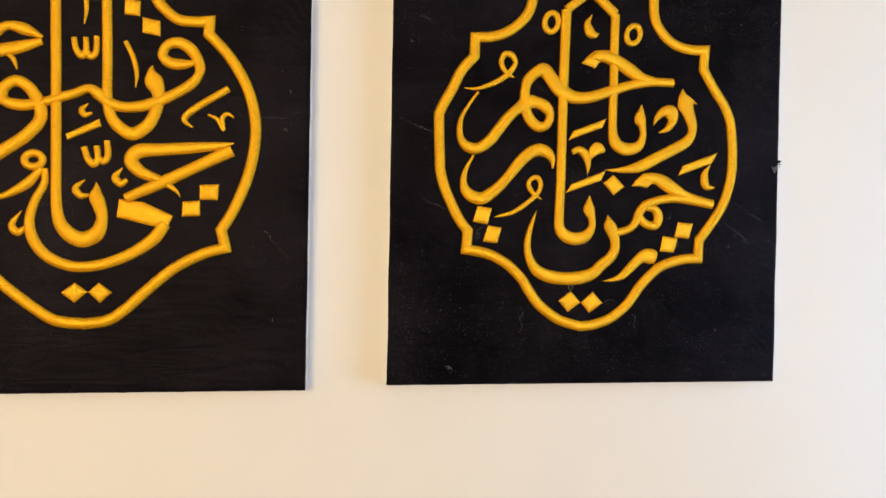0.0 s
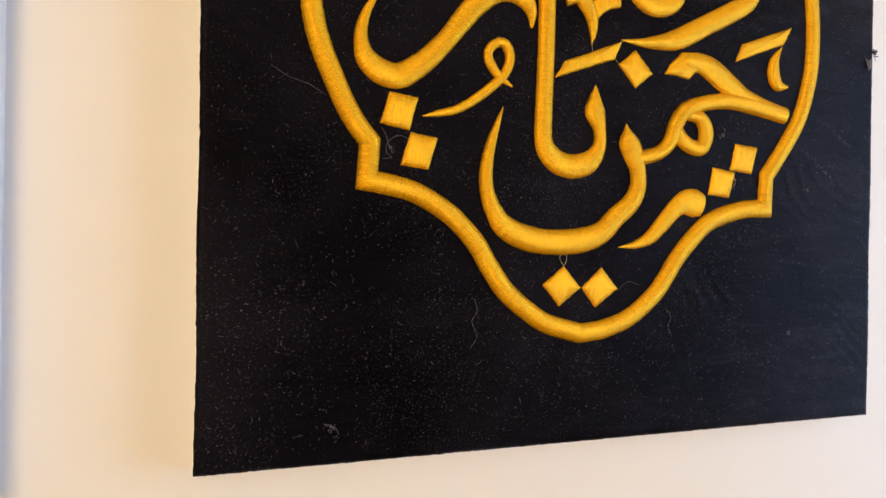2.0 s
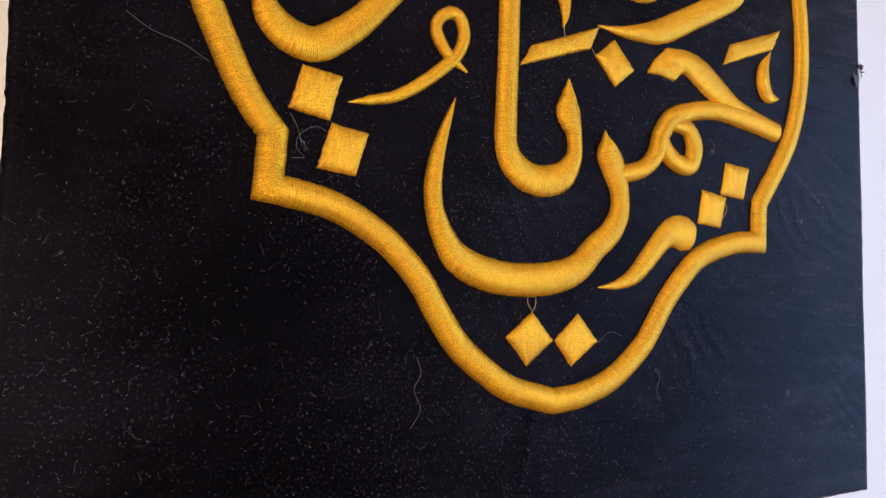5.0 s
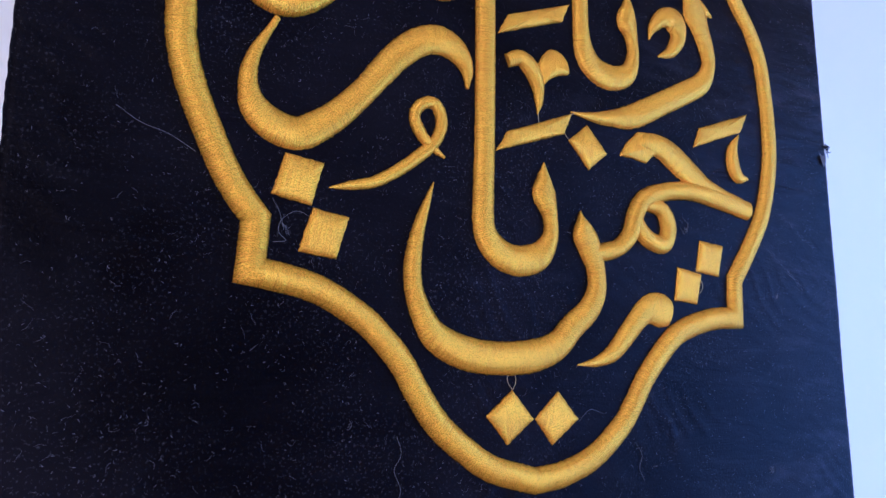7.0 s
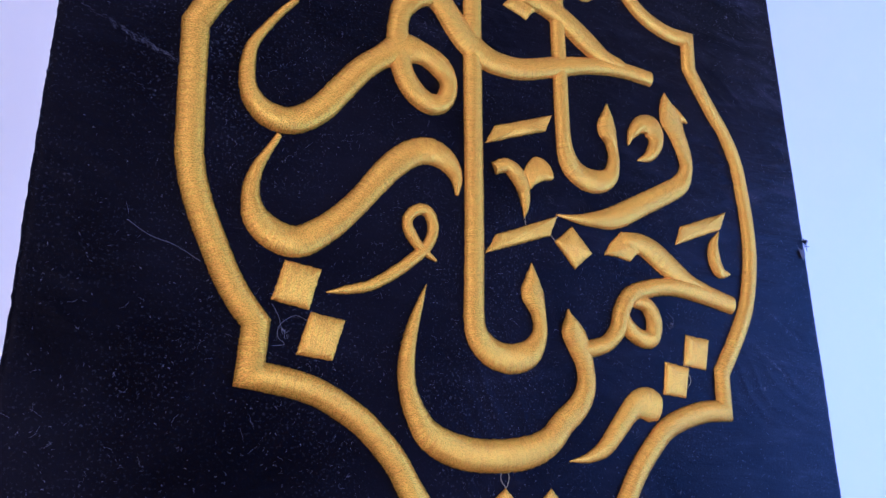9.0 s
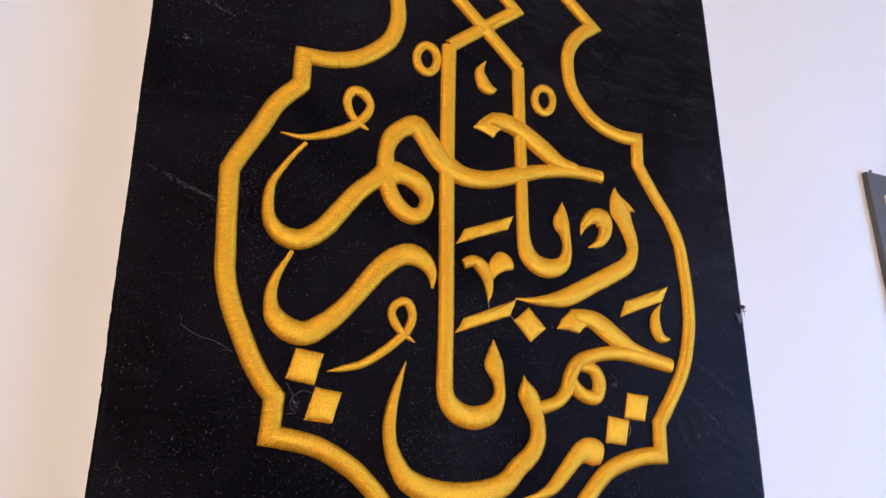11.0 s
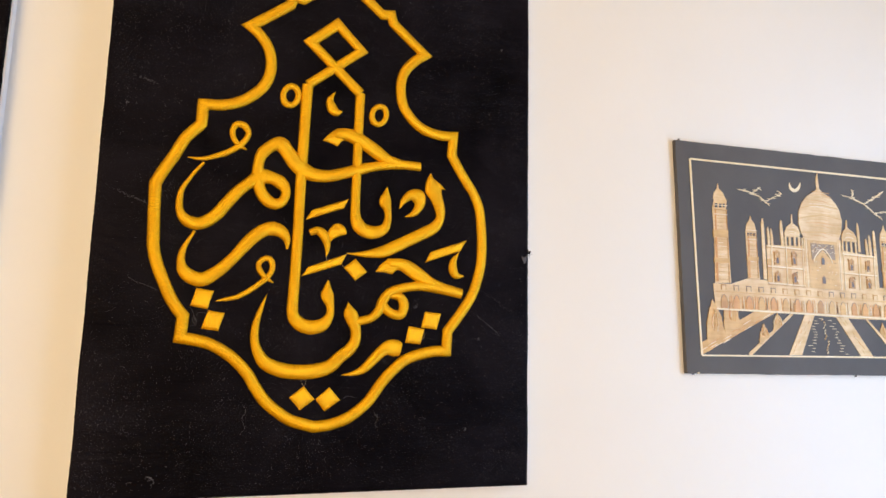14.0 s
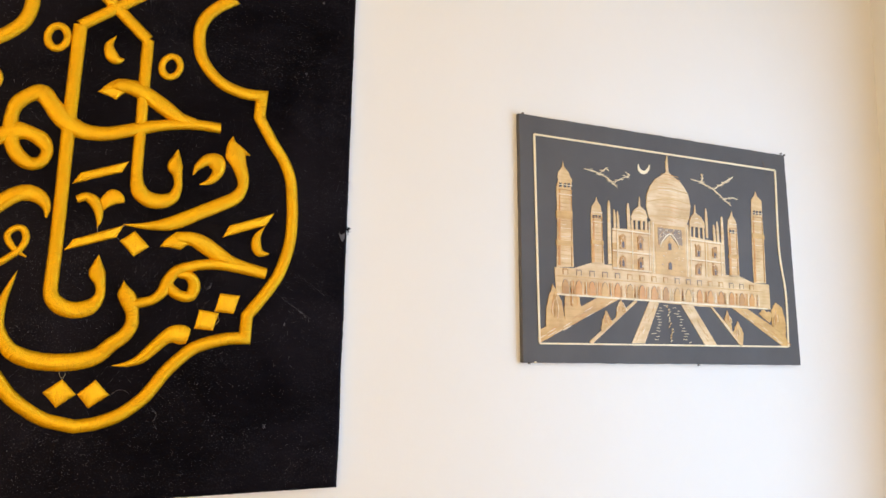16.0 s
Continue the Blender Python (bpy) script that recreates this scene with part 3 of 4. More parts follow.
def living_panel():
    b = hanging(-0.536, -0.2545, 0.405, 0.45, "black velvet panel with denser gold calligraphy beside a matching one", 11)
    border_of(b, BORDER_WIDE)
    stroke(b, "letter", [(-27.4, 151.3, 10.5), (-26.1, 83.7, 10.5), (-25.3, 27.3, 10.5), (-24.6, -29.3, 10.5), (-23, -71.7, 11.8), (-15.3, -90.3, 14.8), (-0.2, -99.1, 16.5), (14.3, -93.1, 15.5), (19.5, -78.1, 11.8), (17.1, -65, 13.6), (13.8, -56, 14.5), (14.2, -47.4, 7.6), (13.6, -40.6, 0.5)])
    stroke(b, "letter", [(21.2, 154.6, 10.3), (22.6, 86.4, 10.3), (23.2, 43.7, 10.3), (26.7, 26.7, 11.6), (35.5, 15.1, 13), (48.2, 9.3, 13.6), (62.8, 19.1, 13.2), (71.4, 37.3, 12), (72.3, 51.7, 13.3), (67.7, 64.2, 18.8), (65.4, 73.3, 8.9), (66.4, 79.6, 1.1)])
    stroke(b, "letter", [(107.9, 84.2, 5.8), (95.1, 82.3, 11.4), (82.9, 83.4, 12), (76.1, 91.1, 10.5), (81, 101.2, 10.7), (92.6, 104.1, 12.1), (104.9, 96.8, 12.6), (112.4, 82.7, 11.5), (112, 72.8, 9.9), (104.3, 62.5, 11.3), (87.8, 51.3, 11.3), (66.9, 41.1, 12.5), (45.1, 36.1, 11.4), (27.6, 38.7, 11.5), (15.1, 47.8, 12.5), (5.3, 53.1, 9.7), (-9.1, 47.3, 10), (-35.5, 38.1, 10)], lift=0.5)
    stroke(b, "letter", [(-35.5, 37.5, 10.1), (-56.5, 33.8, 12.2), (-73.3, 37.5, 10.9), (-74.5, 49.7, 11.4), (-63.1, 57.6, 11.7), (-50.4, 50.9, 12.2), (-40.8, 35, 12.9), (-40.6, 19.3, 13.1), (-53.5, 3.5, 13.3), (-71.7, -10.1, 13.4), (-92.2, -24.8, 13.4)], lift=0.3)
    stroke(b, "letter", [(-91, 84.6, 13), (-62.5, 90.7, 13.3), (-38.9, 98.2, 7.8)])
    stroke(b, "letter", [(-38.5, 102.2, 3.4), (-54.8, 109, 12.5), (-70.5, 112, 9.4), (-80.9, 105.8, 10.6), (-88.5, 97, 10.4)])
    stroke(b, "letter", [(-70.7, 84, 4.4), (-65.4, 78.2, 5.3), (-62.2, 68.8, 1.1)])
    stroke(b, "doubling_mark", [(-9.3, 103.9, 5.9), (-7.5, 93.2, 6.5), (-2.1, 86.2, 8), (2.1, 90.9, 6.4), (1.9, 104.6, 5.9)])
    stroke(b, "doubling_mark", [(2.1, 90.9, 6.7), (7, 85.5, 7.4), (11.8, 90.9, 6.4), (12.1, 106.3, 5.9)])
    stroke(b, "doubling_mark", [(1.3, -5.7, 6.5), (5.7, -18, 7.2), (11.2, -22.4, 8.5), (14.9, -16.6, 6.4), (13.6, -4.1, 6.5)])
    stroke(b, "doubling_mark", [(14.9, -16.6, 6.8), (20.3, -19.8, 7.3), (24.5, -13.4, 7), (23.3, 1.4, 6.5)])
    stroke(b, "vowel_mark", [(0.8, 150.4, 5.4), (2.1, 133.5, 4.8), (0.2, 117.5, 1.1)])
    stroke(b, "vowel_mark", [(39.8, 102.8, 5.1), (47.1, 87.8, 5.5), (51.1, 70.8, 5), (50.2, 56.4, 1.1)])
    patch(b, "diamond_dot", [(38.6, 146.7), (54.5, 144.3), (53.6, 128.8), (38.3, 129.6)])
    patch(b, "diamond_dot", [(55.8, 128.4), (73.4, 125.5), (73.7, 109.4), (56, 112.3)])
    patch(b, "diamond_dot", [(114.2, -40.4), (133.9, -39.3), (132.5, -56.3), (114.5, -56.2)])
    patch(b, "diamond_dot", [(97.7, -58.3), (115, -56.7), (115.3, -73), (96.8, -74)])
    patch(b, "diamond_dot", [(-18.7, -152.8), (-5.5, -142.4), (7, -152), (-5.8, -163.5)])
    patch(b, "diamond_dot", [(7, -152), (17.6, -142.2), (30.2, -152.4), (19, -163.4)])
    patch(b, "letter", [(35.5, -57.1), (60.1, -59.9), (88.5, -73.1), (83.1, -85.4), (66.5, -84), (33.5, -76.1)])
    stroke(b, "dash_mark", [(142.1, 59.7, 7.9), (116.9, 43.4, 7.9), (101.4, 31.7, 7.4), (98.7, 24.6, 6.2), (106.7, 18, 1.7)])
    stroke(b, "hook_mark", [(121.6, 32, 2.4), (131.2, 27.2, 4.6), (137, 17.5, 4.7), (135.8, 27.9, 5.1), (140.8, 33.4, 4.6), (147.6, 30.2, 1.8)])
    patch(b, "dash_mark", [(-16.5, 6.7), (15.9, 23.4), (18.2, 15.5), (-14.3, 0.5)])
    stroke(b, "hook_mark", [(5, 38.3, 1.1), (-0.8, 31.8, 6.9), (1.9, 26.8, 6.3), (8.9, 28.8, 2.8)])
    stroke(b, "hook_mark", [(2.8, -38.6, 1.1), (-5.7, -47.4, 7.5), (-0.8, -54.7, 7.4), (7.3, -53.9, 3.4)])
    stroke(b, "hook_mark", [(38.8, -25.5, 1.1), (31.9, -34.9, 7.7), (36.9, -41.6, 8), (43.4, -37.4, 4.4)])
    stroke(b, "hook_mark", [(-56.3, -71.4, 1.1), (-65, -85.1, 7.3), (-59.7, -92.9, 8.4), (-52.4, -87.6, 4.4)])
    stroke(b, "letter", [(148, 3.3, 1.7), (134.5, 0.5, 8.1), (106.4, -2.9, 12.3), (75.9, -5.8, 13.1), (53.9, -8.3, 14.9), (46.9, -18.3, 14.4), (56.9, -29.5, 12.6), (76.3, -37.5, 8.7), (90.3, -46.9, 4.5), (95.4, -53.8, 0.6)])
    stroke(b, "letter", [(146.4, -3.8, 13.8), (112.3, -21.3, 12.6), (73.6, -41.1, 12.6), (42, -56.4, 10.1)], lift=0.5)
    stroke(b, "letter", [(80.8, -81.3, 12.3), (68.9, -97.8, 13.3), (47.1, -113.1, 11.9), (20.1, -123.9, 11.5), (-6.8, -126.5, 11.3), (-30.9, -117.2, 12.1), (-44.9, -100.5, 11.8), (-48.8, -80.8, 10.5), (-43.8, -60.9, 9.4), (-35.5, -43.8, 8), (-35.2, -28.5, 6.3)])
    stroke(b, "ring_mark", [(-37.4, -20.1, 7.9), (-39.8, -25, 8.1), (-45.8, -27.1, 8.3), (-51.8, -25.4, 8.3), (-54.3, -20.7, 7.9), (-51.9, -15.8, 8.1), (-45.9, -13.6, 8.3), (-40, -15.4, 8.5)], closed=True)
    stroke(b, "letter", [(-37.8, -28.6, 6.5), (-51.4, -43.7, 10.8), (-68.5, -54.8, 7.7), (-84, -60.3, 4.4)])
    return b


def fibre(bm, start, heading, length, width, curl, rnd, y=-0.0004):
    """A fine three-sided hair that lies on the cloth."""
    x, z = start
    steps, rings = 5, []
    for k in range(steps + 1):
        s = width * (0.4 + 0.6 * math.sin(math.pi * (k + 0.5) / (steps + 1)))
        nx, nz = -math.sin(heading), math.cos(heading)
        up = y - 0.0006 * math.sin(math.pi * k / steps) * rnd.random()
        rings.append([bm.verts.new((x + nx * s, up, z + nz * s)), bm.verts.new((x, up - s, z)), bm.verts.new((x - nx * s, up, z - nz * s))])
        x += math.cos(heading) * length / steps
        z += math.sin(heading) * length / steps
        heading += curl * rnd.uniform(-0.4, 1.0)
    for r, q in zip(rings, rings[1:]):
        for k in range(3):
            bm.faces.new((r[k], r[(k + 1) % 3], q[(k + 1) % 3], q[k]))


def lint(b, count, seed):
    rnd = random.Random(seed)
    bm = bmesh.new()
    while count:
        x, z = rnd.uniform(-0.22, 0.22), rnd.uniform(-0.245, 0.39)
        if noise.noise((x * 7, z * 7, seed)) < rnd.uniform(-0.7, 0.5):
            continue
        count -= 1
        small = rnd.random() < 0.88
        fibre(bm, (x, z), rnd.uniform(0, 6.3), rnd.uniform(0.0003, 0.0013) if small else rnd.uniform(0.0015, 0.0055), rnd.uniform(0.00003, 0.00009) if small else rnd.uniform(0.00002, 0.000045), rnd.choice((-1, 1)) * rnd.uniform(0.4, 1.4), rnd)
    return tagged(part("lint", bm, LINT, b, "pale lint and dust fibres"), kind="stuff")


def loose_thread(b, mat, rows, width):
    """A single thread hanging from the stitching."""
    p = spline([(x, z, width) for x, z in rows], 0.8)
    bm = bmesh.new()
    rings = []
    for i, q in enumerate(p):
        d = (p[min(i + 1, len(p) - 1)] - p[max(i - 1, 0)]).xy.normalized()
        s = width / 2000
        rings.append([bm.verts.new(((q.x / 1000) - d.y * s * c, -0.0005 - s * e, (q.y / 1000) + d.x * s * c)) for c, e in ((1, 0), (0, 1.4), (-1, 0), (0, -1))])
    for r, q in zip(rings, rings[1:]):
        for k in range(4):
            bm.faces.new((r[k], r[(k + 1) % 4], q[(k + 1) % 4], q[k]))
    part("loose_thread", bm, mat, b, "fine loose thread")


mercy = mercy_panel()
living = living_panel()
lint(mercy, 12000, 5)
lint(living, 1500, 9)
for rows in ([(-24.5, -139.2), (-25, -143), (-22.4, -146.8)], [(-21, -139.2), (-20.6, -143), (-22, -146.6)], [(98, -83), (103, -92), (100, -97)], [(-5.5, -15.3), (-5.6, -18), (-5, -20.9)], [(10.8, -23.2), (12.6, -25.4), (14.8, -26.5)], [(14.4, -13), (15.9, -12.2), (16.9, -10.4)]):
    loose_thread(mercy, LOOSE, rows, 0.28)
for rows in ([(-191.4, -47.5), (-183, -52.4), (-173, -55.2), (-163.6, -60.1)], [(-162, -228.8), (-158.5, -229.6), (-155.2, -232), (-154.6, -235), (-157.4, -236.2)], [(-161.4, -229.4), (-158, -230.4), (-156, -232.6)], [(-118, -80), (-124, -78), (-130, -82), (-131, -87), (-128, -90), (-133, -91)], [(-134, -74), (-131, -79), (-129, -86)], [(-79, -165), (-77, -172), (-80, -178), (-77, -186), (-81, -193)], [(15, -161), (22, -156), (30, -158)], [(50, -172), (54, -178), (52, -184), (55, -190)], [(90, -56), (94, -60), (91, -65), (88, -62)], [(150, 60), (156, 63), (161, 61)]):
    loose_thread(mercy, LINT, rows, 0.17)


def flecks(b, places):
    """Pale crumbs of fluff caught in the pile."""
    rnd = random.Random(21)
    for x, z, size in places:
        bm = bmesh.new()
        for _ in range(9):
            fibre(bm, (x / 1000 + rnd.gauss(0, size / 4500), z / 1000 + rnd.gauss(0, size / 4500)), rnd.uniform(0, 6.3), size / 1000 * rnd.uniform(0.5, 1.2), 0.00009, rnd.uniform(-1, 1), rnd)
        part("fluff", bm, LINT, b, "pale fluff caught in the velvet")


def scuff(b, start, end, count, seed):
    """A line of raised pile and dust where something brushed the cloth."""
    rnd = random.Random(seed)
    bm = bmesh.new()
    (x0, z0), (x1, z1) = start, end
    along = math.atan2(z1 - z0, x1 - x0)
    for _ in range(count):
        f = min(1.0, max(0.0, rnd.betavariate(2.2, 1.6)))
        fibre(bm, ((x0 + (x1 - x0) * f) / 1000 + rnd.gauss(0, 0.0005), (z0 + (z1 - z0) * f) / 1000 + rnd.gauss(0, 0.0007)), along + rnd.gauss(0, 0.35), rnd.uniform(0.0006, 0.0026), rnd.uniform(0.00002, 0.00005), rnd.uniform(-0.3, 0.3), rnd)
    tagged(part("scuff", bm, LINT, b, "faint pale scuff in the pile"), kind="stuff")


scuff(mercy, (-217, 37), (-173, 21), 150, 31)
scuff(mercy, (-205, 150), (-180, 143), 60, 32)
scuff(mercy, (150, -62), (190, -88), 70, 33)
scuff(mercy, (165, -40), (205, -64), 50, 34)
scuff(living, (150, 33), (200, 31), 70, 35)
scuff(living, (165, -70), (205, -115), 70, 36)
flecks(mercy, [(92, -62.7, 2.0), (164.7, -94.5, 1.8), (-128, -85, 2.4), (-157.9, -231.8, 2.4), (150, -190, 2), (60, 40, 2), (-205, 120, 2.5), (190, 240, 2.2), (175, 160, 1.8)])
flecks(living, [(200, 20, 2.5), (190, -180, 2), (205, 60, 2)])
bm = bmesh.new()
rnd = random.Random(4)
for _ in range(16):
    fibre(bm, (0.2215 + rnd.uniform(0, 0.003), 0.0045 + rnd.gauss(0, 0.001)), rnd.uniform(-0.6, 0.9), rnd.uniform(0.003, 0.006), 0.0003, rnd.uniform(-0.7, 0.7), rnd, -0.0002)
part("frayed_tuft", bm, VELVET, mercy, "tuft of frayed black threads")
bm = bmesh.new()
tear = [bm.verts.new((x / 1000, y / 1000, z / 1000)) for x, y, z in ((216, -1.0, 0), (219, -1.6, -2), (222.5, -1.1, 1), (222.5, -1.2, -5), (220, -1.0, -9), (217.5, -1.2, -5))]
bm.faces.new((tear[0], tear[5], tear[1]))
bm.faces.new((tear[1], tear[5], tear[4], tear[3]))
bm.faces.new((tear[1], tear[3], tear[2]))
bmesh.ops.solidify(bm, geom=bm.faces[:], thickness=0.0005)
part("torn_fleck", bm, LINT, mercy, "small pale tear at the edge")


# The straw picture of a domed mausoleum
def piece(p, name, mat, outline, rise=0.7):
    """A flat cut of straw, laid on the cloth."""
    if name == "bush":
        rnd = random.Random(len(outline) + int(outline[0][0]))
        cut = []
        for (x0, z0), (x1, z1) in zip(outline, outline[1:] + outline[:1]):
            cut += [(x0 + (x1 - x0) * k / 7 + (k > 0) * rnd.gauss(0, 0.35), z0 + (z1 - z0) * k / 7 + (k > 0) * rnd.gauss(0, 0.5)) for k in range(7)]
        outline = cut
    bm = bmesh.new()
    front = [bm.verts.new((x / 1000, -rise / 1000, z / 1000)) for x, z in outline]
    back = [bm.verts.new((x / 1000, 0.0003, z / 1000)) for x, z in outline]
    bm.faces.new(front)
    n = len(front)
    for i in range(n):
        bm.faces.new((front[i], back[i], back[(i + 1) % n], front[(i + 1) % n]))
    bmesh.ops.recalc_face_normals(bm, faces=bm.faces[:])
    return part(name, bm, mat, p)


def strip(p, name, mat, rows, rise=0.8):
    """A narrow straw laid along rows of (x, z, width)."""
    q = spline(rows, 3.0)
    left, right = [], []
    for i, r in enumerate(q):
        d = (q[min(i + 1, len(q) - 1)] - q[max(i - 1, 0)]).xy.normalized() * max(r.z, 0.4) / 2
        left.append((r.x - d.y, r.y + d.x))
        right.append((r.x + d.y, r.y - d.x))
    bm = bmesh.new()
    grid = [[bm.verts.new((x / 1000, y / 1000, z / 1000)) for (x, z), y in ((a, 0.2), (a, -rise), (b, -rise), (b, 0.2))] for a, b in zip(left, right)]
    for g, h in zip(grid, grid[1:]):
        for k in range(3):
            bm.faces.new((g[k], g[k + 1], h[k + 1], h[k]))
    bm.faces.new(grid[0])
    bm.faces.new(grid[-1])
    bmesh.ops.recalc_face_normals(bm, faces=bm.faces[:])
    return part(name, bm, mat, p)


def straw_picture():
    p = thing("straw_picture", pose(0.67, 0.004, 1.519), "pale straw picture of a domed mausoleum on slate grey cloth", "picture")
    bm = bmesh.new()
    corners = [(-227.5, 150.2), (246.8, 166.4), (262.8, -144.0), (-219.6, -146.4)]
    rnd = random.Random(8)
    rim = []
    for (x0, z0), (x1, z1) in zip(corners, corners[1:] + corners[:1]):
        rim += [((x0 + (x1 - x0) * k / 40 + (k > 0) * rnd.gauss(0, 0.18)) / 1000, (z0 + (z1 - z0) * k / 40 + (k > 0) * rnd.gauss(0, 0.18)) / 1000) for k in range(40)]
    loops = []
    for y, s in ((0.0058, 1.0), (0.0006, 1.0), (0.0, 0.997)):
        loops.append([bm.verts.new((x * s, y, z * s)) for x, z in rim])
    bm.faces.new(loops[2])
    bm.faces.new(loops[0])
    n = len(rim)
    for a, c in zip(loops, loops[1:]):
        for i in range(n):
            bm.faces.new((a[i], a[(i + 1) % n], c[(i + 1) % n], c[i]))
    bmesh.ops.recalc_face_normals(bm, faces=bm.faces[:])
    part("cloth_board", bm, SLATE, p, "slate grey cloth over a thin board")
    strip(p, "border_line", STRAW_PALE, [(-205.5, 127.5, 2.3), (224.2, 140.3, 2.8)])
    strip(p, "border_line", STRAW_PALE, [(224.2, 140.3, 3.7), (225.6, 23.9, 3.8), (236, -41.6, 3.7), (237.1, -118.1, 3.6)])
    strip(p, "border_line", STRAW_PALE, [(237.1, -118.1, 2.4), (-196.5, -123.9, 2)])
    strip(p, "border_line", STRAW_PALE, [(-196.5, -123.2, 2.8), (-200, -32.2, 2.8), (-205.5, 127.5, 2.9)])
    piece(p, "minaret", STRAW, [(-162.5, 99.7), (-164.2, 92.3), (-169.4, 85.9), (-171.1, 78.6), (-169.4, 76.7), (-172.8, 65), (-171.1, 32.2), (-172, -32.2), (-146.7, -30.4), (-148.9, 34.5), (-150.5, 67.7), (-148.7, 77.9), (-151.3, 81.2), (-154.8, 87.9), (-160.8, 92.1)])
    piece(p, "minaret", STRAW, [(-110.9, 61), (-112.7, 55.7), (-118.1, 48.6), (-120, 37.6), (-119.4, 9.1), (-118.8, -23.4), (-99.2, -24.1), (-101.5, 10.7), (-102.1, 39.5), (-104.7, 50.8), (-109.1, 55.4)])
    piece(p, "minaret", STRAW, [(179.9, 103.4), (177.2, 96.4), (171, 89.9), (169.7, 66.6), (169.1, 11), (170.3, -30.8), (194.8, -29.3), (194, 37.7), (192.1, 67.3), (192.2, 90.6), (183.1, 96.3)])
    piece(p, "minaret", STRAW, [(129.8, 68.9), (127.2, 62.1), (122.4, 55.2), (120.9, 45.4), (122.4, 7.3), (122.1, -24.4), (141.1, -23.1), (140.1, 24.7), (138.9, 47.2), (137.1, 55.9), (131.7, 61.8)])
    piece(p, "minaret_band", STRAW_TAN, [(-172.8, 36.9), (-148.9, 38.1), (-149, 28.2), (-172.8, 27.1)], 1.4)
    piece(p, "minaret_band", STRAW_TAN, [(-172.8, 0.8), (-148.2, 0.9), (-148.3, -5.4), (-172.8, -5.5)], 1.4)
    piece(p, "minaret_band", STRAW_TAN, [(-119.4, 5.5), (-100.7, 5.8), (-100.7, 0.8), (-119.5, 0.6)], 1.4)
    piece(p, "minaret_band", STRAW_TAN, [(169.5, 41.2), (194.2, 41), (195, 34.5), (170.3, 34.7)], 1.4)
    piece(p, "minaret_band", STRAW_TAN, [(121.3, 7.2), (140.3, 7.1), (140, 1.5), (121, 1.6)], 1.4)
    piece(p, "opening", SLATE, [(-168.5, 71.9), (-165.1, 72.3), (-165.1, 67.3), (-168.5, 66.9)], 1.5)
    piece(p, "opening", SLATE, [(-161.7, 72), (-158.3, 72.5), (-158.3, 67.5), (-161.7, 67.1)], 1.5)
    piece(p, "opening", SLATE, [(-155.7, 72.8), (-153.1, 73.1), (-153.1, 68.1), (-155.7, 67.8)], 1.5)
    piece(p, "opening", SLATE, [(-117.4, 37.2), (-114.7, 37.4), (-114.7, 33.8), (-117.4, 33.6)], 1.5)
    piece(p, "opening", SLATE, [(-112.9, 37.6), (-110.2, 37.9), (-110.2, 34.3), (-112.9, 34)], 1.5)
    piece(p, "opening", SLATE, [(-107.5, 37.5), (-104.8, 37.8), (-104.9, 34.1), (-107.6, 33.9)], 1.5)
    piece(p, "opening", SLATE, [(173.7, 74.4), (177.2, 74.8), (176.9, 69), (173.3, 68.6)], 1.5)
    piece(p, "opening", SLATE, [(179.5, 74.3), (183.1, 74.6), (182.7, 68.8), (179.2, 68.4)], 1.5)
    piece(p, "opening", SLATE, [(186.6, 75), (190.2, 75.4), (189.9, 69.6), (186.3, 69.2)], 1.5)
    piece(p, "opening", SLATE, [(124, 41.7), (127.4, 42), (127.2, 37.2), (123.8, 36.9)], 1.5)
    piece(p, "opening", SLATE, [(129.6, 41.4), (133, 41.8), (132.8, 36.9), (129.4, 36.6)], 1.5)
    strip(p, "pinnacle", STRAW, [(-90.9, 58.9, 1.3), (-91.1, 46.5, 4.5), (-90.2, -22.7, 5.4)])
    strip(p, "pinnacle", STRAW, [(-82.8, 48.1, 0.9), (-82, 40.2, 3.6), (-81.4, 19.8, 3.6)])
    strip(p, "pinnacle", STRAW, [(-77.3, 46.5, 1), (-76.5, 38.5, 3.7), (-75.8, 21.8, 3.6)])
    strip(p, "pinnacle", STRAW, [(-59.3, 58.8, 1.4), (-59.4, 49.9, 4.7), (-58, 23.5, 4.8)])
    strip(p, "pinnacle", STRAW, [(79.1, 67.4, 1.1), (79.8, 57.2, 4.2), (80.7, 25.8, 4.2)])
    strip(p, "pinnacle", STRAW, [(93.4, 45.9, 1.1), (94.1, 38, 4.4), (95.5, 19.2, 4.4)])
    strip(p, "pinnacle", STRAW, [(100.2, 51.3, 1.1), (100.8, 41.9, 4.4), (102.1, 19.8, 4.4)])
    strip(p, "pinnacle", STRAW, [(109.3, 58.7, 1.1), (109.9, 49.1, 4.4), (111.2, -22, 5.5)])
    strip(p, "pinnacle", STRAW, [(10.1, 131.8, 0.9), (8.9, 122.3, 3.9), (9.6, 111.5, 5)])
    strip(p, "pinnacle", STRAW, [(-40, 69.3, 0.9), (-40.2, 59.5, 2.8), (-40.3, 55, 2.8)])
    strip(p, "pinnacle", STRAW, [(59, 69.9, 1), (58.6, 61.2, 3.1), (58.5, 56.5, 3.1)])
    piece(p, "terrace", STRAW, [(-175.4, -32.4), (-146.7, -31.8), (-118.8, -22.7), (-86.6, -23.9), (-23.8, -28.1), (46, -30.2), (115.5, -22.5), (143.3, -23), (170.3, -30.8), (200.7, -30.6), (202.1, -66.1), (65.4, -68.5), (-71.7, -65.1), (-172.9, -63.6)])
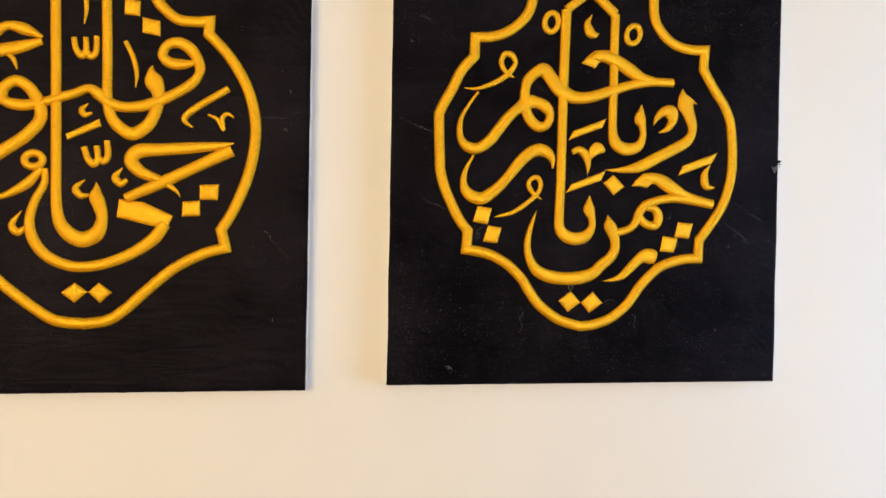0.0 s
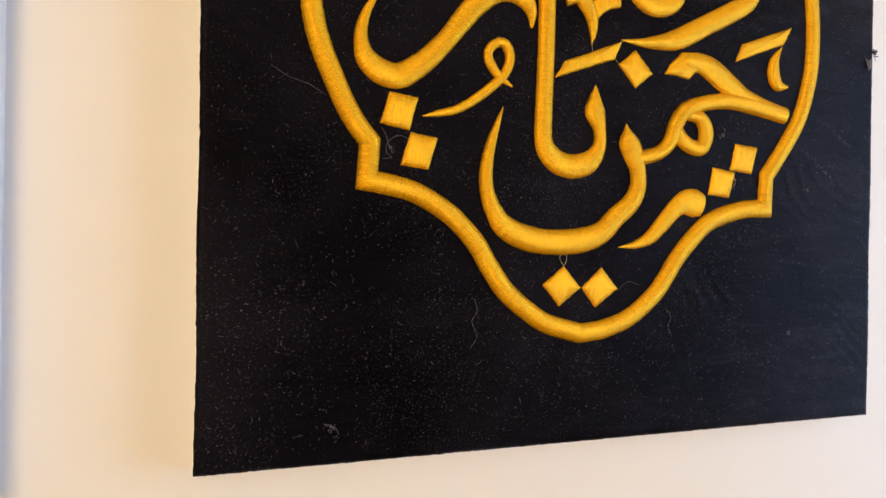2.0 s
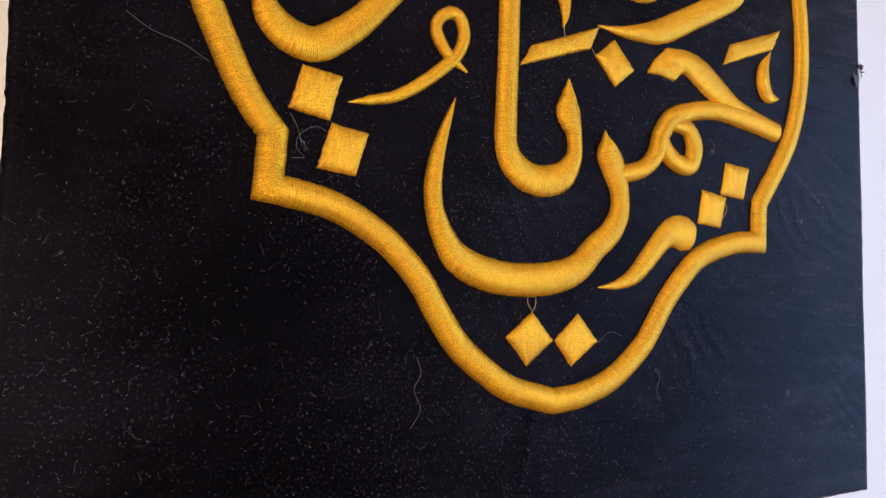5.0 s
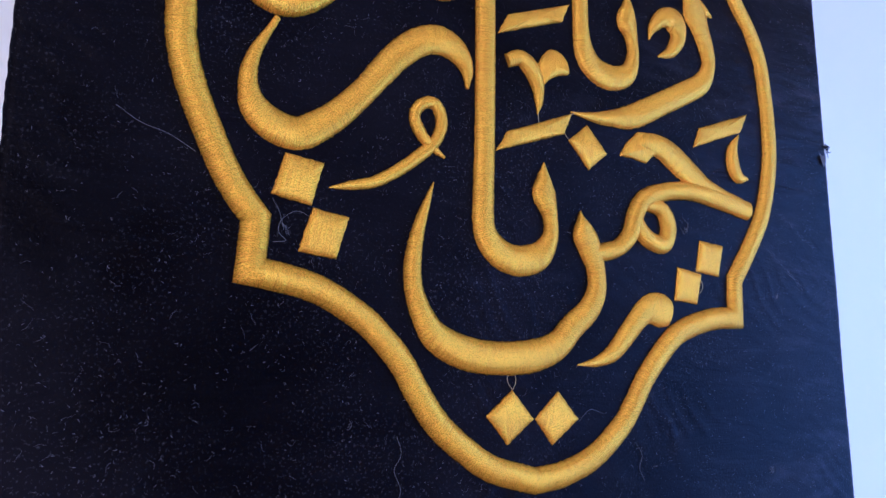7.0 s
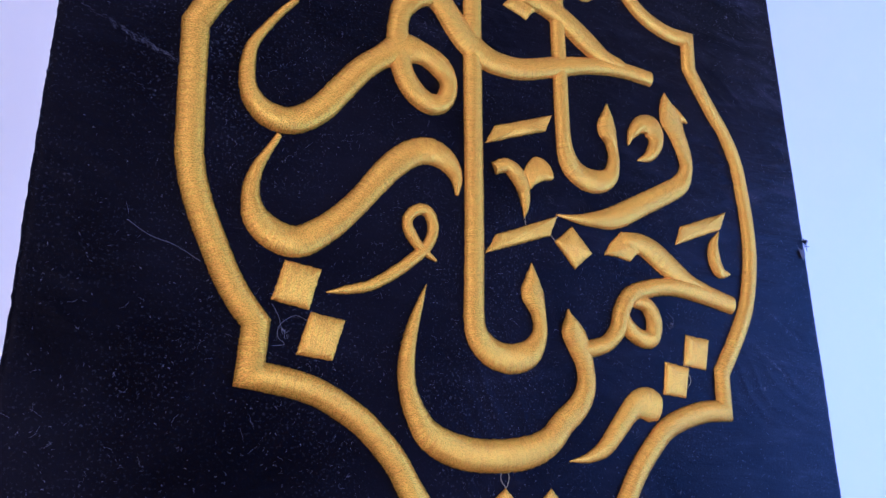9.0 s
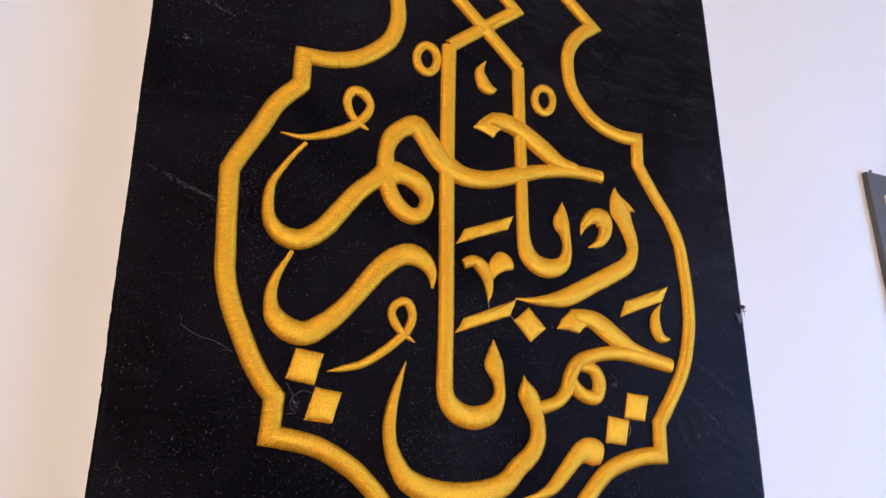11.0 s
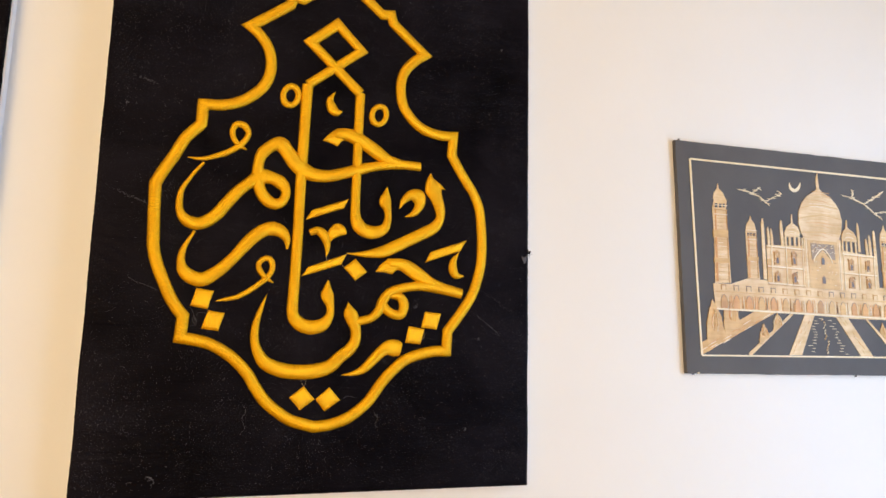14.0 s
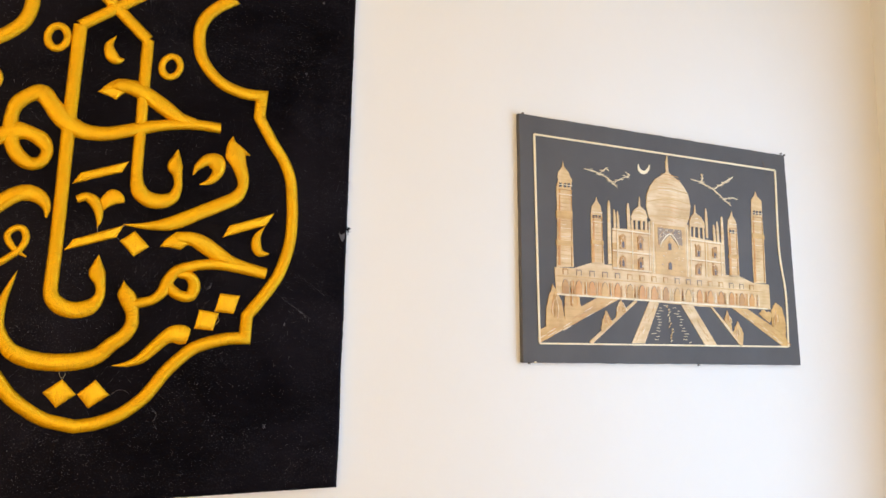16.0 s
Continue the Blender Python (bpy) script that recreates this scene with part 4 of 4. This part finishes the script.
    piece(p, "facade_wing", STRAW, [(-85.9, 23.7), (-22.5, 26.9), (-20, -29.3), (-86.6, -25.3)], 0.9)
    piece(p, "facade_wing", STRAW, [(45.9, 25.7), (107.6, 21.9), (113.2, -24.2), (46, -30.9)], 0.9)
    piece(p, "facade_side", STRAW_TAN, [(-86.2, 4.9), (-77.9, 5.6), (-78.4, -26.2), (-86.6, -25.3)], 1.2)
    piece(p, "facade_side", STRAW_TAN, [(-53.3, 22.5), (-45.7, 22.5), (-45.8, -28.2), (-53.4, -28)], 1.2)
    piece(p, "facade_side", STRAW_TAN, [(75.2, 22.2), (81.6, 21.9), (82.8, -27), (75.4, -27.5)], 1.2)
    piece(p, "gateway", STRAW, [(-22.2, 39.7), (45.3, 40.3), (47, -30.9), (-21.9, -29.5)], 1.3)
    piece(p, "gateway_panel", STRAW_TAN, [(-15.4, 35.8), (38, 36.5), (38.8, -30.6), (-14.2, -29.7)], 1.6)
    piece(p, "gateway_lattice", STRAW_BROWN, [(-10.6, 31.8), (31.6, 32.1), (33, 10.7), (22.9, 12.9), (11.1, 24), (-3.2, 12.2), (-9.2, 8.6)], 1.9)
    piece(p, "arched_window", STRAW_AMBER, [(6.7, 13), (9.8, 16.3), (13.8, 12.9), (13.5, 3.8), (6.5, 4)], 1.9)
    piece(p, "arched_window", STRAW_AMBER, [(7, -14), (10.1, -10.8), (14, -14.3), (13.7, -23.3), (6.7, -23)], 1.9)
    piece(p, "arched_window", STRAW_AMBER, [(57.9, 12.1), (63.3, 15.7), (67.4, 12.1), (66.8, -1.8), (57.4, -1.8)], 1.9)
    piece(p, "arched_window", STRAW_AMBER, [(57, -13.4), (62.3, -9.9), (67.5, -13.4), (67, -26.5), (56.5, -26.4)], 1.9)
    piece(p, "arched_window", STRAW_AMBER, [(88.7, 12.4), (93.2, 15.1), (97.4, 12.3), (97.9, -1), (89.3, -0.9)], 1.9)
    piece(p, "arched_window", STRAW_AMBER, [(88.8, -12.6), (93.2, -9.9), (97.4, -12.8), (98, -25.2), (89.3, -25)], 1.9)
    piece(p, "arched_window", STRAW_AMBER, [(-74.1, 14.7), (-69.4, 18), (-64.7, 14.8), (-65, -2), (-74.3, -2)], 1.9)
    piece(p, "arched_window", STRAW_AMBER, [(-74.5, -12.9), (-69.8, -9.6), (-65.2, -12.9), (-64.5, -25.2), (-73.8, -25.1)], 1.9)
    piece(p, "arched_window", STRAW_AMBER, [(-44.9, 15.9), (-41, 19.2), (-36.3, 15.9), (-35.7, -1), (-44.3, -1)], 1.9)
    piece(p, "arched_window", STRAW_AMBER, [(-44.6, -13.5), (-40.7, -10.3), (-36, -13.6), (-35.3, -26.7), (-43.9, -26.6)], 1.9)
    piece(p, "dome", STRAW, [(9.6, 113.8), (6.4, 107.9), (0.3, 104), (-11.9, 97), (-21.1, 86.7), (-27.2, 74.6), (-28.6, 57.8), (-25, 44.6), (-19.3, 38.5), (42.2, 39.3), (47.8, 52.2), (50.4, 66.6), (46.8, 81.8), (40.8, 90.5), (32.7, 98.1), (19.5, 104.2), (13.5, 108.1)], 1.1)
    strip(p, "dome_band", STRAW_TAN, [(-24.2, 79.5, 0.9), (8.9, 86.6, 1), (43.7, 83.8, 1)], 1.5)
    strip(p, "dome_band", STRAW_TAN, [(-27.5, 64.7, 0.9), (8.4, 71.9, 1.2), (49.5, 69.6, 1)], 1.5)
    strip(p, "dome_band", STRAW_TAN, [(-24, 45.5, 1), (9.8, 48.3, 1.2), (47.7, 48.3, 1.1)], 1.5)
    piece(p, "small_dome", STRAW, [(-40.2, 58), (-49.9, 51), (-54.9, 41.5), (-53, 37.3), (-29, 38.2), (-27, 44.4), (-30.7, 52.3)], 1.0)
    piece(p, "small_dome", STRAW, [(58.6, 59.6), (51, 52.6), (47.6, 44.4), (48.4, 39.1), (75.9, 39.4), (76.1, 45.7), (70, 53.8)], 1.0)
    strip(p, "column", STRAW, [(-53, 37.3, 3.8), (-52.4, 22.6, 3.8)])
    strip(p, "column", STRAW, [(-45.4, 38.1, 3.8), (-45.7, 23.2, 3.8)])
    strip(p, "column", STRAW, [(-36.8, 38.2, 3.8), (-37.1, 24, 3.8)])
    strip(p, "column", STRAW, [(-29, 39, 3.8), (-29.4, 24, 3.8)])
    strip(p, "column", STRAW, [(49.5, 39.2, 3.1), (48.9, 24.4, 3.1)])
    strip(p, "column", STRAW, [(56.8, 39.1, 3.1), (56.3, 24.3, 3.1)])
    strip(p, "column", STRAW, [(65.3, 40, 3.1), (65.7, 23.6, 3.1)])
    strip(p, "column", STRAW, [(73.8, 40, 3.1), (74.2, 22.8, 3.1)])
    piece(p, "path", STRAW_TAN, [(-196.5, -108.1), (-107.7, -64.1), (-74.4, -65.2), (-159.6, -105.5), (-194.9, -122.5)])
    piece(p, "path", STRAW, [(-25.7, -65.6), (-9.3, -66.9), (-34.6, -119.9), (-56.1, -120.4)])
    piece(p, "path", STRAW, [(28.4, -66.6), (50.9, -67.7), (93.9, -119.8), (71.7, -120.3)])
    piece(p, "path", STRAW_TAN, [(124.4, -67.3), (154.6, -67.5), (208.8, -91.6), (236.5, -108.5), (235.9, -117.3), (222.7, -116.8)])
    strip(p, "path", STRAW, [(-47.5, -66, 3.8), (-121.4, -121.4, 5)])
    strip(p, "path", STRAW, [(84.4, -67.6, 2.7), (141.9, -118.7, 5.5)])
    piece(p, "bush", STRAW_TAN, [(-177.8, -53), (-183.6, -68.2), (-187.7, -85.2), (-187.6, -106.5), (-172.1, -99.2), (-161.3, -90.7), (-165.4, -72)], 0.9)
    piece(p, "bush", STRAW_TAN, [(-151, -47.9), (-159.5, -63.5), (-161.2, -80.6), (-159.6, -94.7), (-134.1, -81.4), (-140.8, -62.5)], 0.9)
    piece(p, "bush", STRAW_TAN, [(-97.3, -81.1), (-102.7, -92.5), (-105.6, -109.2), (-86.7, -96.1), (-92, -87.9)], 0.9)
    piece(p, "bush", STRAW_TAN, [(-73.5, -65.9), (-79.2, -76.8), (-81.2, -91.7), (-65.5, -81.1), (-68.1, -72.7)], 0.9)
    piece(p, "bush", STRAW_TAN, [(114.4, -71.6), (108.3, -85.8), (122.9, -99.1), (120.4, -83)], 0.9)
    piece(p, "bush", STRAW_TAN, [(134.6, -85.6), (123.9, -102.2), (143, -118.7), (145, -101.6)], 0.9)
    piece(p, "bush", STRAW_TAN, [(186.8, -66.8), (177.1, -73.6), (199.8, -85.5), (205.3, -72.4)], 0.9)
    piece(p, "bush", STRAW_TAN, [(213.4, -55.9), (203.2, -67.7), (204.3, -88.5), (231.8, -107), (232.1, -82.7), (226.2, -62.6)], 0.9)
    strip(p, "bird", STRAW_PALE, [(-130.2, 94.8, 0.4), (-115, 94, 0.8), (-95.1, 88.5, 1), (-76.8, 77.5, 0.7)])
    strip(p, "bird", STRAW_PALE, [(-104.2, 93.2, 0.9), (-95, 99.6, 1.2), (-90.4, 97.3, 1)])
    strip(p, "bird", STRAW_PALE, [(-82.3, 83.5, 0.7), (-69.1, 90.4, 0.9), (-55.7, 95.9, 1.3), (-63.3, 99.4, 0.6)])
    strip(p, "bird", STRAW_PALE, [(52.8, 105.4, 0.5), (75.1, 101.9, 1), (95.5, 95.6, 1.4), (112.7, 85.6, 1.1), (129, 76.1, 0.6)])
    strip(p, "bird", STRAW_PALE, [(72.4, 115.1, 0.9), (75.4, 109.1, 2.1), (72, 104.7, 1)])
    strip(p, "bird", STRAW_PALE, [(95.5, 95.6, 1), (111.3, 104.8, 1.3), (129.7, 115.3, 1.9), (134.4, 118.4, 1)])
    strip(p, "bird", STRAW_PALE, [(115.9, 83.5, 0.6), (128.4, 87.4, 0.8), (143.1, 87.5, 0.5)])
    strip(p, "moon", STRAW_PALE, [(-41, 113, 1), (-39.2, 105.6, 4.7), (-31.5, 102.9, 4.6), (-24.5, 107.6, 4), (-21.4, 115, 0.8)])
    rnd = random.Random(12)
    for i in range(17):
        x, w = -159.5 + 20.25 * i, 5.0
        piece(p, "arch", rnd.choice((STRAW_ORANGE, STRAW_AMBER, STRAW_TAN)), [(x - w, -63.5), (x - w, -52), (x - w * 0.5, -48), (x, -45.8), (x + w * 0.5, -48), (x + w, -52), (x + w, -63.5)], 1.2)
        strip(p, "arch_rim", STRAW_BROWN, [(x - w, -54, 0.3), (x - w * 0.6, -48.4, 0.6), (x, -45.8, 0.6), (x + w * 0.6, -48.4, 0.6), (x + w, -54, 0.3)], 1.3)
        piece(p, "parapet_opening", rnd.choice((STRAW_BROWN, STRAW_AMBER)), [(x - 4.2, -40), (x - 4.2, -33), (x + 4.2, -33), (x + 4.2, -40)], 1.1)
        piece(p, "parapet_inset", STRAW, [(x - 3.0, -40.4), (x - 3.0, -34.6), (x + 2.6, -34.6), (x + 2.6, -40.4)], 1.4)
        for k in range(4):
            dx = x + 10 + rnd.uniform(-4, 4)
            strip(p, "terrace_straw", rnd.choice((STRAW_TAN, STRAW_ORANGE, STRAW_ORANGE, STRAW_PALE)), [(dx, -46 - rnd.uniform(0, 3), 0.8), (dx + rnd.gauss(0, 0.3), -63, rnd.uniform(1, 3))], 1.0)
    strip(p, "ledge", STRAW_TAN, [(-172, -42.5, 1.0), (190, -42, 1.0)], 1.2)
    strip(p, "ledge", STRAW_PALE, [(-172, -64.8, 2.0), (195, -65.6, 2.0)], 1.3)
    for i in range(39):
        f = (i + 0.5) / 39
        z = -69.5 - 48 * f
        x = 8 + 4 * f + (i % 3 - 1) * (10 + 20 * f) + rnd.gauss(0, 2.5)
        w = rnd.uniform(2.0, 4.0)
        if i % 3 == 1:
            strip(p, "water_glint", rnd.choice((STRAW_PALE, STRAW_TAN)), [(x - 1.2, z - 1.6, 0.6), (x + 0.6, z + 1.6, 0.9)], 0.6)
            w = 1.4
        strip(p, "water_glint", STRAW_PALE, [(x - w, z, 0.7), (x + w, z + rnd.gauss(0, 0.3), 0.7)], 0.6)
    for x, z0, z1, w in ((-161, -26, 60, 11.5), (-111, -20, 34, 8.5), (128.5, -20, 42, 8.5), (179, -26, 64, 11)):
        z = z0
        while z < z1:
            strip(p, "minaret_course", rnd.choice((STRAW_TAN, STRAW_TAN, STRAW_PALE, STRAW_AMBER)), [(x - w * rnd.uniform(0.3, 1), z, 0.4), (x, z - 0.5, 0.7), (x + w * rnd.uniform(0.3, 1), z + rnd.gauss(0, 0.3), 0.4)], 1.05)
            z += rnd.uniform(3, 6)
    # Storey ledges, bay frames and window slits of the facade
    for x0, x1, z in ((-86, -22, -4.5), (-86, -22, 22.5), (-86, -22, -27), (46, 110, -5.5), (46, 108, 21)):
        strip(p, "facade_ledge", STRAW_PALE, [(x0, z, 1.5), (x1, z - 0.5, 1.5)], 1.5)
        strip(p, "facade_shade", STRAW_AMBER, [(x0, z - 1.8, 0.7), (x1, z - 2.3, 0.7)], 1.4)
    for x, z0, z1 in ((-78.5, -26, 22), (-53.5, -27, 24), (-24.5, -28, 38), (-18, -29, 38), (42, -30, 38), (49, -29, 24), (77, -27, 22), (106, -24, 20)):
        strip(p, "facade_pilaster", STRAW_PALE, [(x, z0, 1.2), (x, z1, 1.2)], 1.7)
    for x, z in ((-69.5, 4), (-69.5, -20), (-40.5, 5), (-40.5, -20), (62.5, 3), (62.3, -21), (93.2, 3), (93.3, -20)):
        piece(p, "window_slit", STRAW_DARK, [(x - 1.7, z - 4), (x - 1.7, z + 2.4), (x, z + 4.4), (x + 1.7, z + 2.4), (x + 1.7, z - 4)], 2.1)
        for k in range(9):
            sx, sz, sw = x + rnd.uniform(-5, 5), z + rnd.uniform(-4, 11), rnd.uniform(0.8, 1.9)
            strip(p, "inlay", rnd.choice((STRAW_PALE, STRAW_AMBER, STRAW_BROWN)), [(sx, sz - sw, 0.3), (sx + rnd.gauss(0, 0.8), sz + sw, 0.7)], 2.2)
    for x, z in ((10.1, 8), (10.4, -18)):
        piece(p, "window_slit", STRAW_DARK, [(x - 2.6, z - 4.5), (x - 2.6, z + 3), (x, z + 5.4), (x + 2.6, z + 3), (x + 2.6, z - 4.5)], 2.1)
    for k in range(46):
        x, z, w = rnd.uniform(-11, 34), rnd.uniform(-27, 34), rnd.uniform(0.6, 1.8)
        if 4 < x < 17 and z < 17:
            continue
        strip(p, "inlay", rnd.choice((STRAW_PALE, STRAW_AMBER)), [(x - w, z, 0.5), (x + w, z + rnd.gauss(0, 0.5), 0.6)], 2.1)
    for k in range(40):
        x, z, w = rnd.uniform(-8, 30), rnd.uniform(17, 31), rnd.uniform(0.8, 2.2)
        if z > 26 - abs(x - 11) * 0.75:
            strip(p, "lattice_straw", rnd.choice((STRAW_PALE, STRAW_TAN)), [(x - w, z - rnd.gauss(0, 1), 0.5), (x + w, z + rnd.gauss(0, 1), 0.6)], 2.2)
    strip(p, "gateway_arch", STRAW_PALE, [(-6, 6, 1.0), (-4, 13, 1.6), (11, 25, 1.8), (24, 14, 1.6), (27, 6, 1.0)], 2.3)
    for k in range(15):
        z = 42 + 4.5 * k
        f = (z - 62) / (52 if z > 62 else 40)
        half, mid = 37 * math.sqrt(max(0.04, 1 - f * f)), 10 + rnd.gauss(0, 2)
        strip(p, "dome_course", rnd.choice((STRAW_TAN, STRAW_PALE, STRAW_ORANGE)), [(mid - half * rnd.uniform(0.4, 0.9), z, 0.3), (mid, z + rnd.uniform(0, 2.4), rnd.uniform(0.5, 1.0)), (mid + half * rnd.uniform(0.4, 0.9), z - 0.6, 0.3)], 1.35)
    for x in (-41, 62):
        for k in range(5):
            strip(p, "small_dome_course", rnd.choice((STRAW_TAN, STRAW_PALE)), [(x - 9 + k, 41 + 3 * k, 0.4), (x, 42.4 + 3 * k, 0.6), (x + 9 - k, 41 + 3 * k, 0.4)], 1.3)
    # Feather straws along the two birds
    for path in ([(-128, 94.8), (-112, 93.6), (-95, 88.5), (-78, 78)], [(-106, 94), (-94, 99.5)], [(-82, 84), (-69, 90), (-56, 96)], [(56, 105), (75, 102), (95.5, 95.6), (112.7, 85.6), (128, 76.5)], [(74, 104), (74, 114)], [(95.5, 95.6), (111, 104.8), (131, 116)], [(116, 84), (128, 87.4), (142, 87.5)]):
        for (x0, z0), (x1, z1) in zip(path, path[1:]):
            n = max(3, int(math.hypot(x1 - x0, z1 - z0) / 2.6))
            for k in range(n):
                f, w = (k + rnd.random()) / n, rnd.uniform(1.5, 4.2)
                x, z = x0 + (x1 - x0) * f + rnd.gauss(0, 0.8), z0 + (z1 - z0) * f + rnd.gauss(0, 0.8)
                strip(p, "feather", STRAW_PALE, [(x - w, z + rnd.gauss(0, 0.5), 0.3), (x, z, 1.0), (x + w, z + rnd.gauss(0, 0.5), 0.3)], 0.9)
    # Amber shade straws down one side of each tower, a neck ring under each cap, and darker straws along the paths
    for x0, x1, z0, z1, neck in ((-170.5, -148.5, -30, 64, 66), (-118.2, -101, -22, 36, 37), (122.4, 139.5, -22, 44, 46), (171, 193, -29, 65, 67)):
        strip(p, "tower_shade", STRAW_ORANGE, [(x0 + 2.0, z0, 3.2), (x0 + 2.2, (z0 + z1) / 2, 2.6), (x0 + 2.6, z1, 1.6)], 1.25)
        strip(p, "tower_shade", STRAW_AMBER, [(x1 - 1.2, z0, 1.3), (x1 - 1.4, (z0 + z1) / 2, 1.0), (x1 - 2.0, z1, 0.7)], 1.25)
        for k in range(3):
            strip(p, "neck_ring", (STRAW_PALE, STRAW_AMBER, STRAW_PALE)[k], [(x0 + 1.0, neck + 6 * k - 8, 0.9), (x1 - 1.0, neck + 6 * k - 7.7, 0.9)], 1.6)
    for (x0, z0), (x1, z1), n in (((-90, -67), (-190, -117), 26), ((140, -69), (230, -114), 22), ((-17, -68), (-46, -118), 9), ((40, -69), (83, -118), 9)):
        for k in range(n):
            f, spread = rnd.random(), rnd.uniform(-0.5, 0.5)
            x, z = x0 + (x1 - x0) * f + spread * (14 + 8 * f) * (0.6 if n < 10 else 1.0), z0 + (z1 - z0) * f
            dx, dz = (x1 - x0) * 0.06, (z1 - z0) * 0.06
            strip(p, "path_straw", rnd.choice((STRAW_ORANGE, STRAW_PALE, STRAW_TAN)), [(x - dx, z - dz, 0.3), (x, z, 0.9), (x + dx, z + dz, 0.3)], 1.0)
    for x, z, h in ((-175, -82, 26), (-149, -70, 20), (-96, -94, 12), (-73, -78, 11), (116, -84, 10), (134, -102, 13), (215, -80, 20)):
        for k in range(7):
            sx = x + rnd.uniform(-7, 7)
            strip(p, "bush_straw", rnd.choice((STRAW_PALE, STRAW_TAN, STRAW_ORANGE)), [(sx, z - h * rnd.uniform(0.2, 0.5), 0.4), (sx + rnd.gauss(0, 1), z, 0.9), (x + (sx - x) * 0.4, z + h * rnd.uniform(0.3, 0.8), 0.3)], 1.2)
    piece(p, "smudge", STRAW_DARK, [(197, 151), (200.5, 150.2), (204, 141), (206, 132), (201.5, 137)], 0.35)
    for x, z in ((238.5, 167.5), (246.0, 166.6), (-222.5, 150.8), (58.0, -146.2), (-211.0, -147.0)):
        piece(p, "pin", STRAW_DARK, [(x - 1.3, z - 1.0), (x - 1.0, z + 1.2), (x + 0.8, z + 1.5), (x + 1.5, z - 0.8)], 1.4)
    piece(p, "paint_dab", STRAW_PALE, [(-204, -144.9), (-201.5, -144.5), (-200.5, -146.3), (-203.4, -146.8)], 0.5)
    return p


straw_picture()
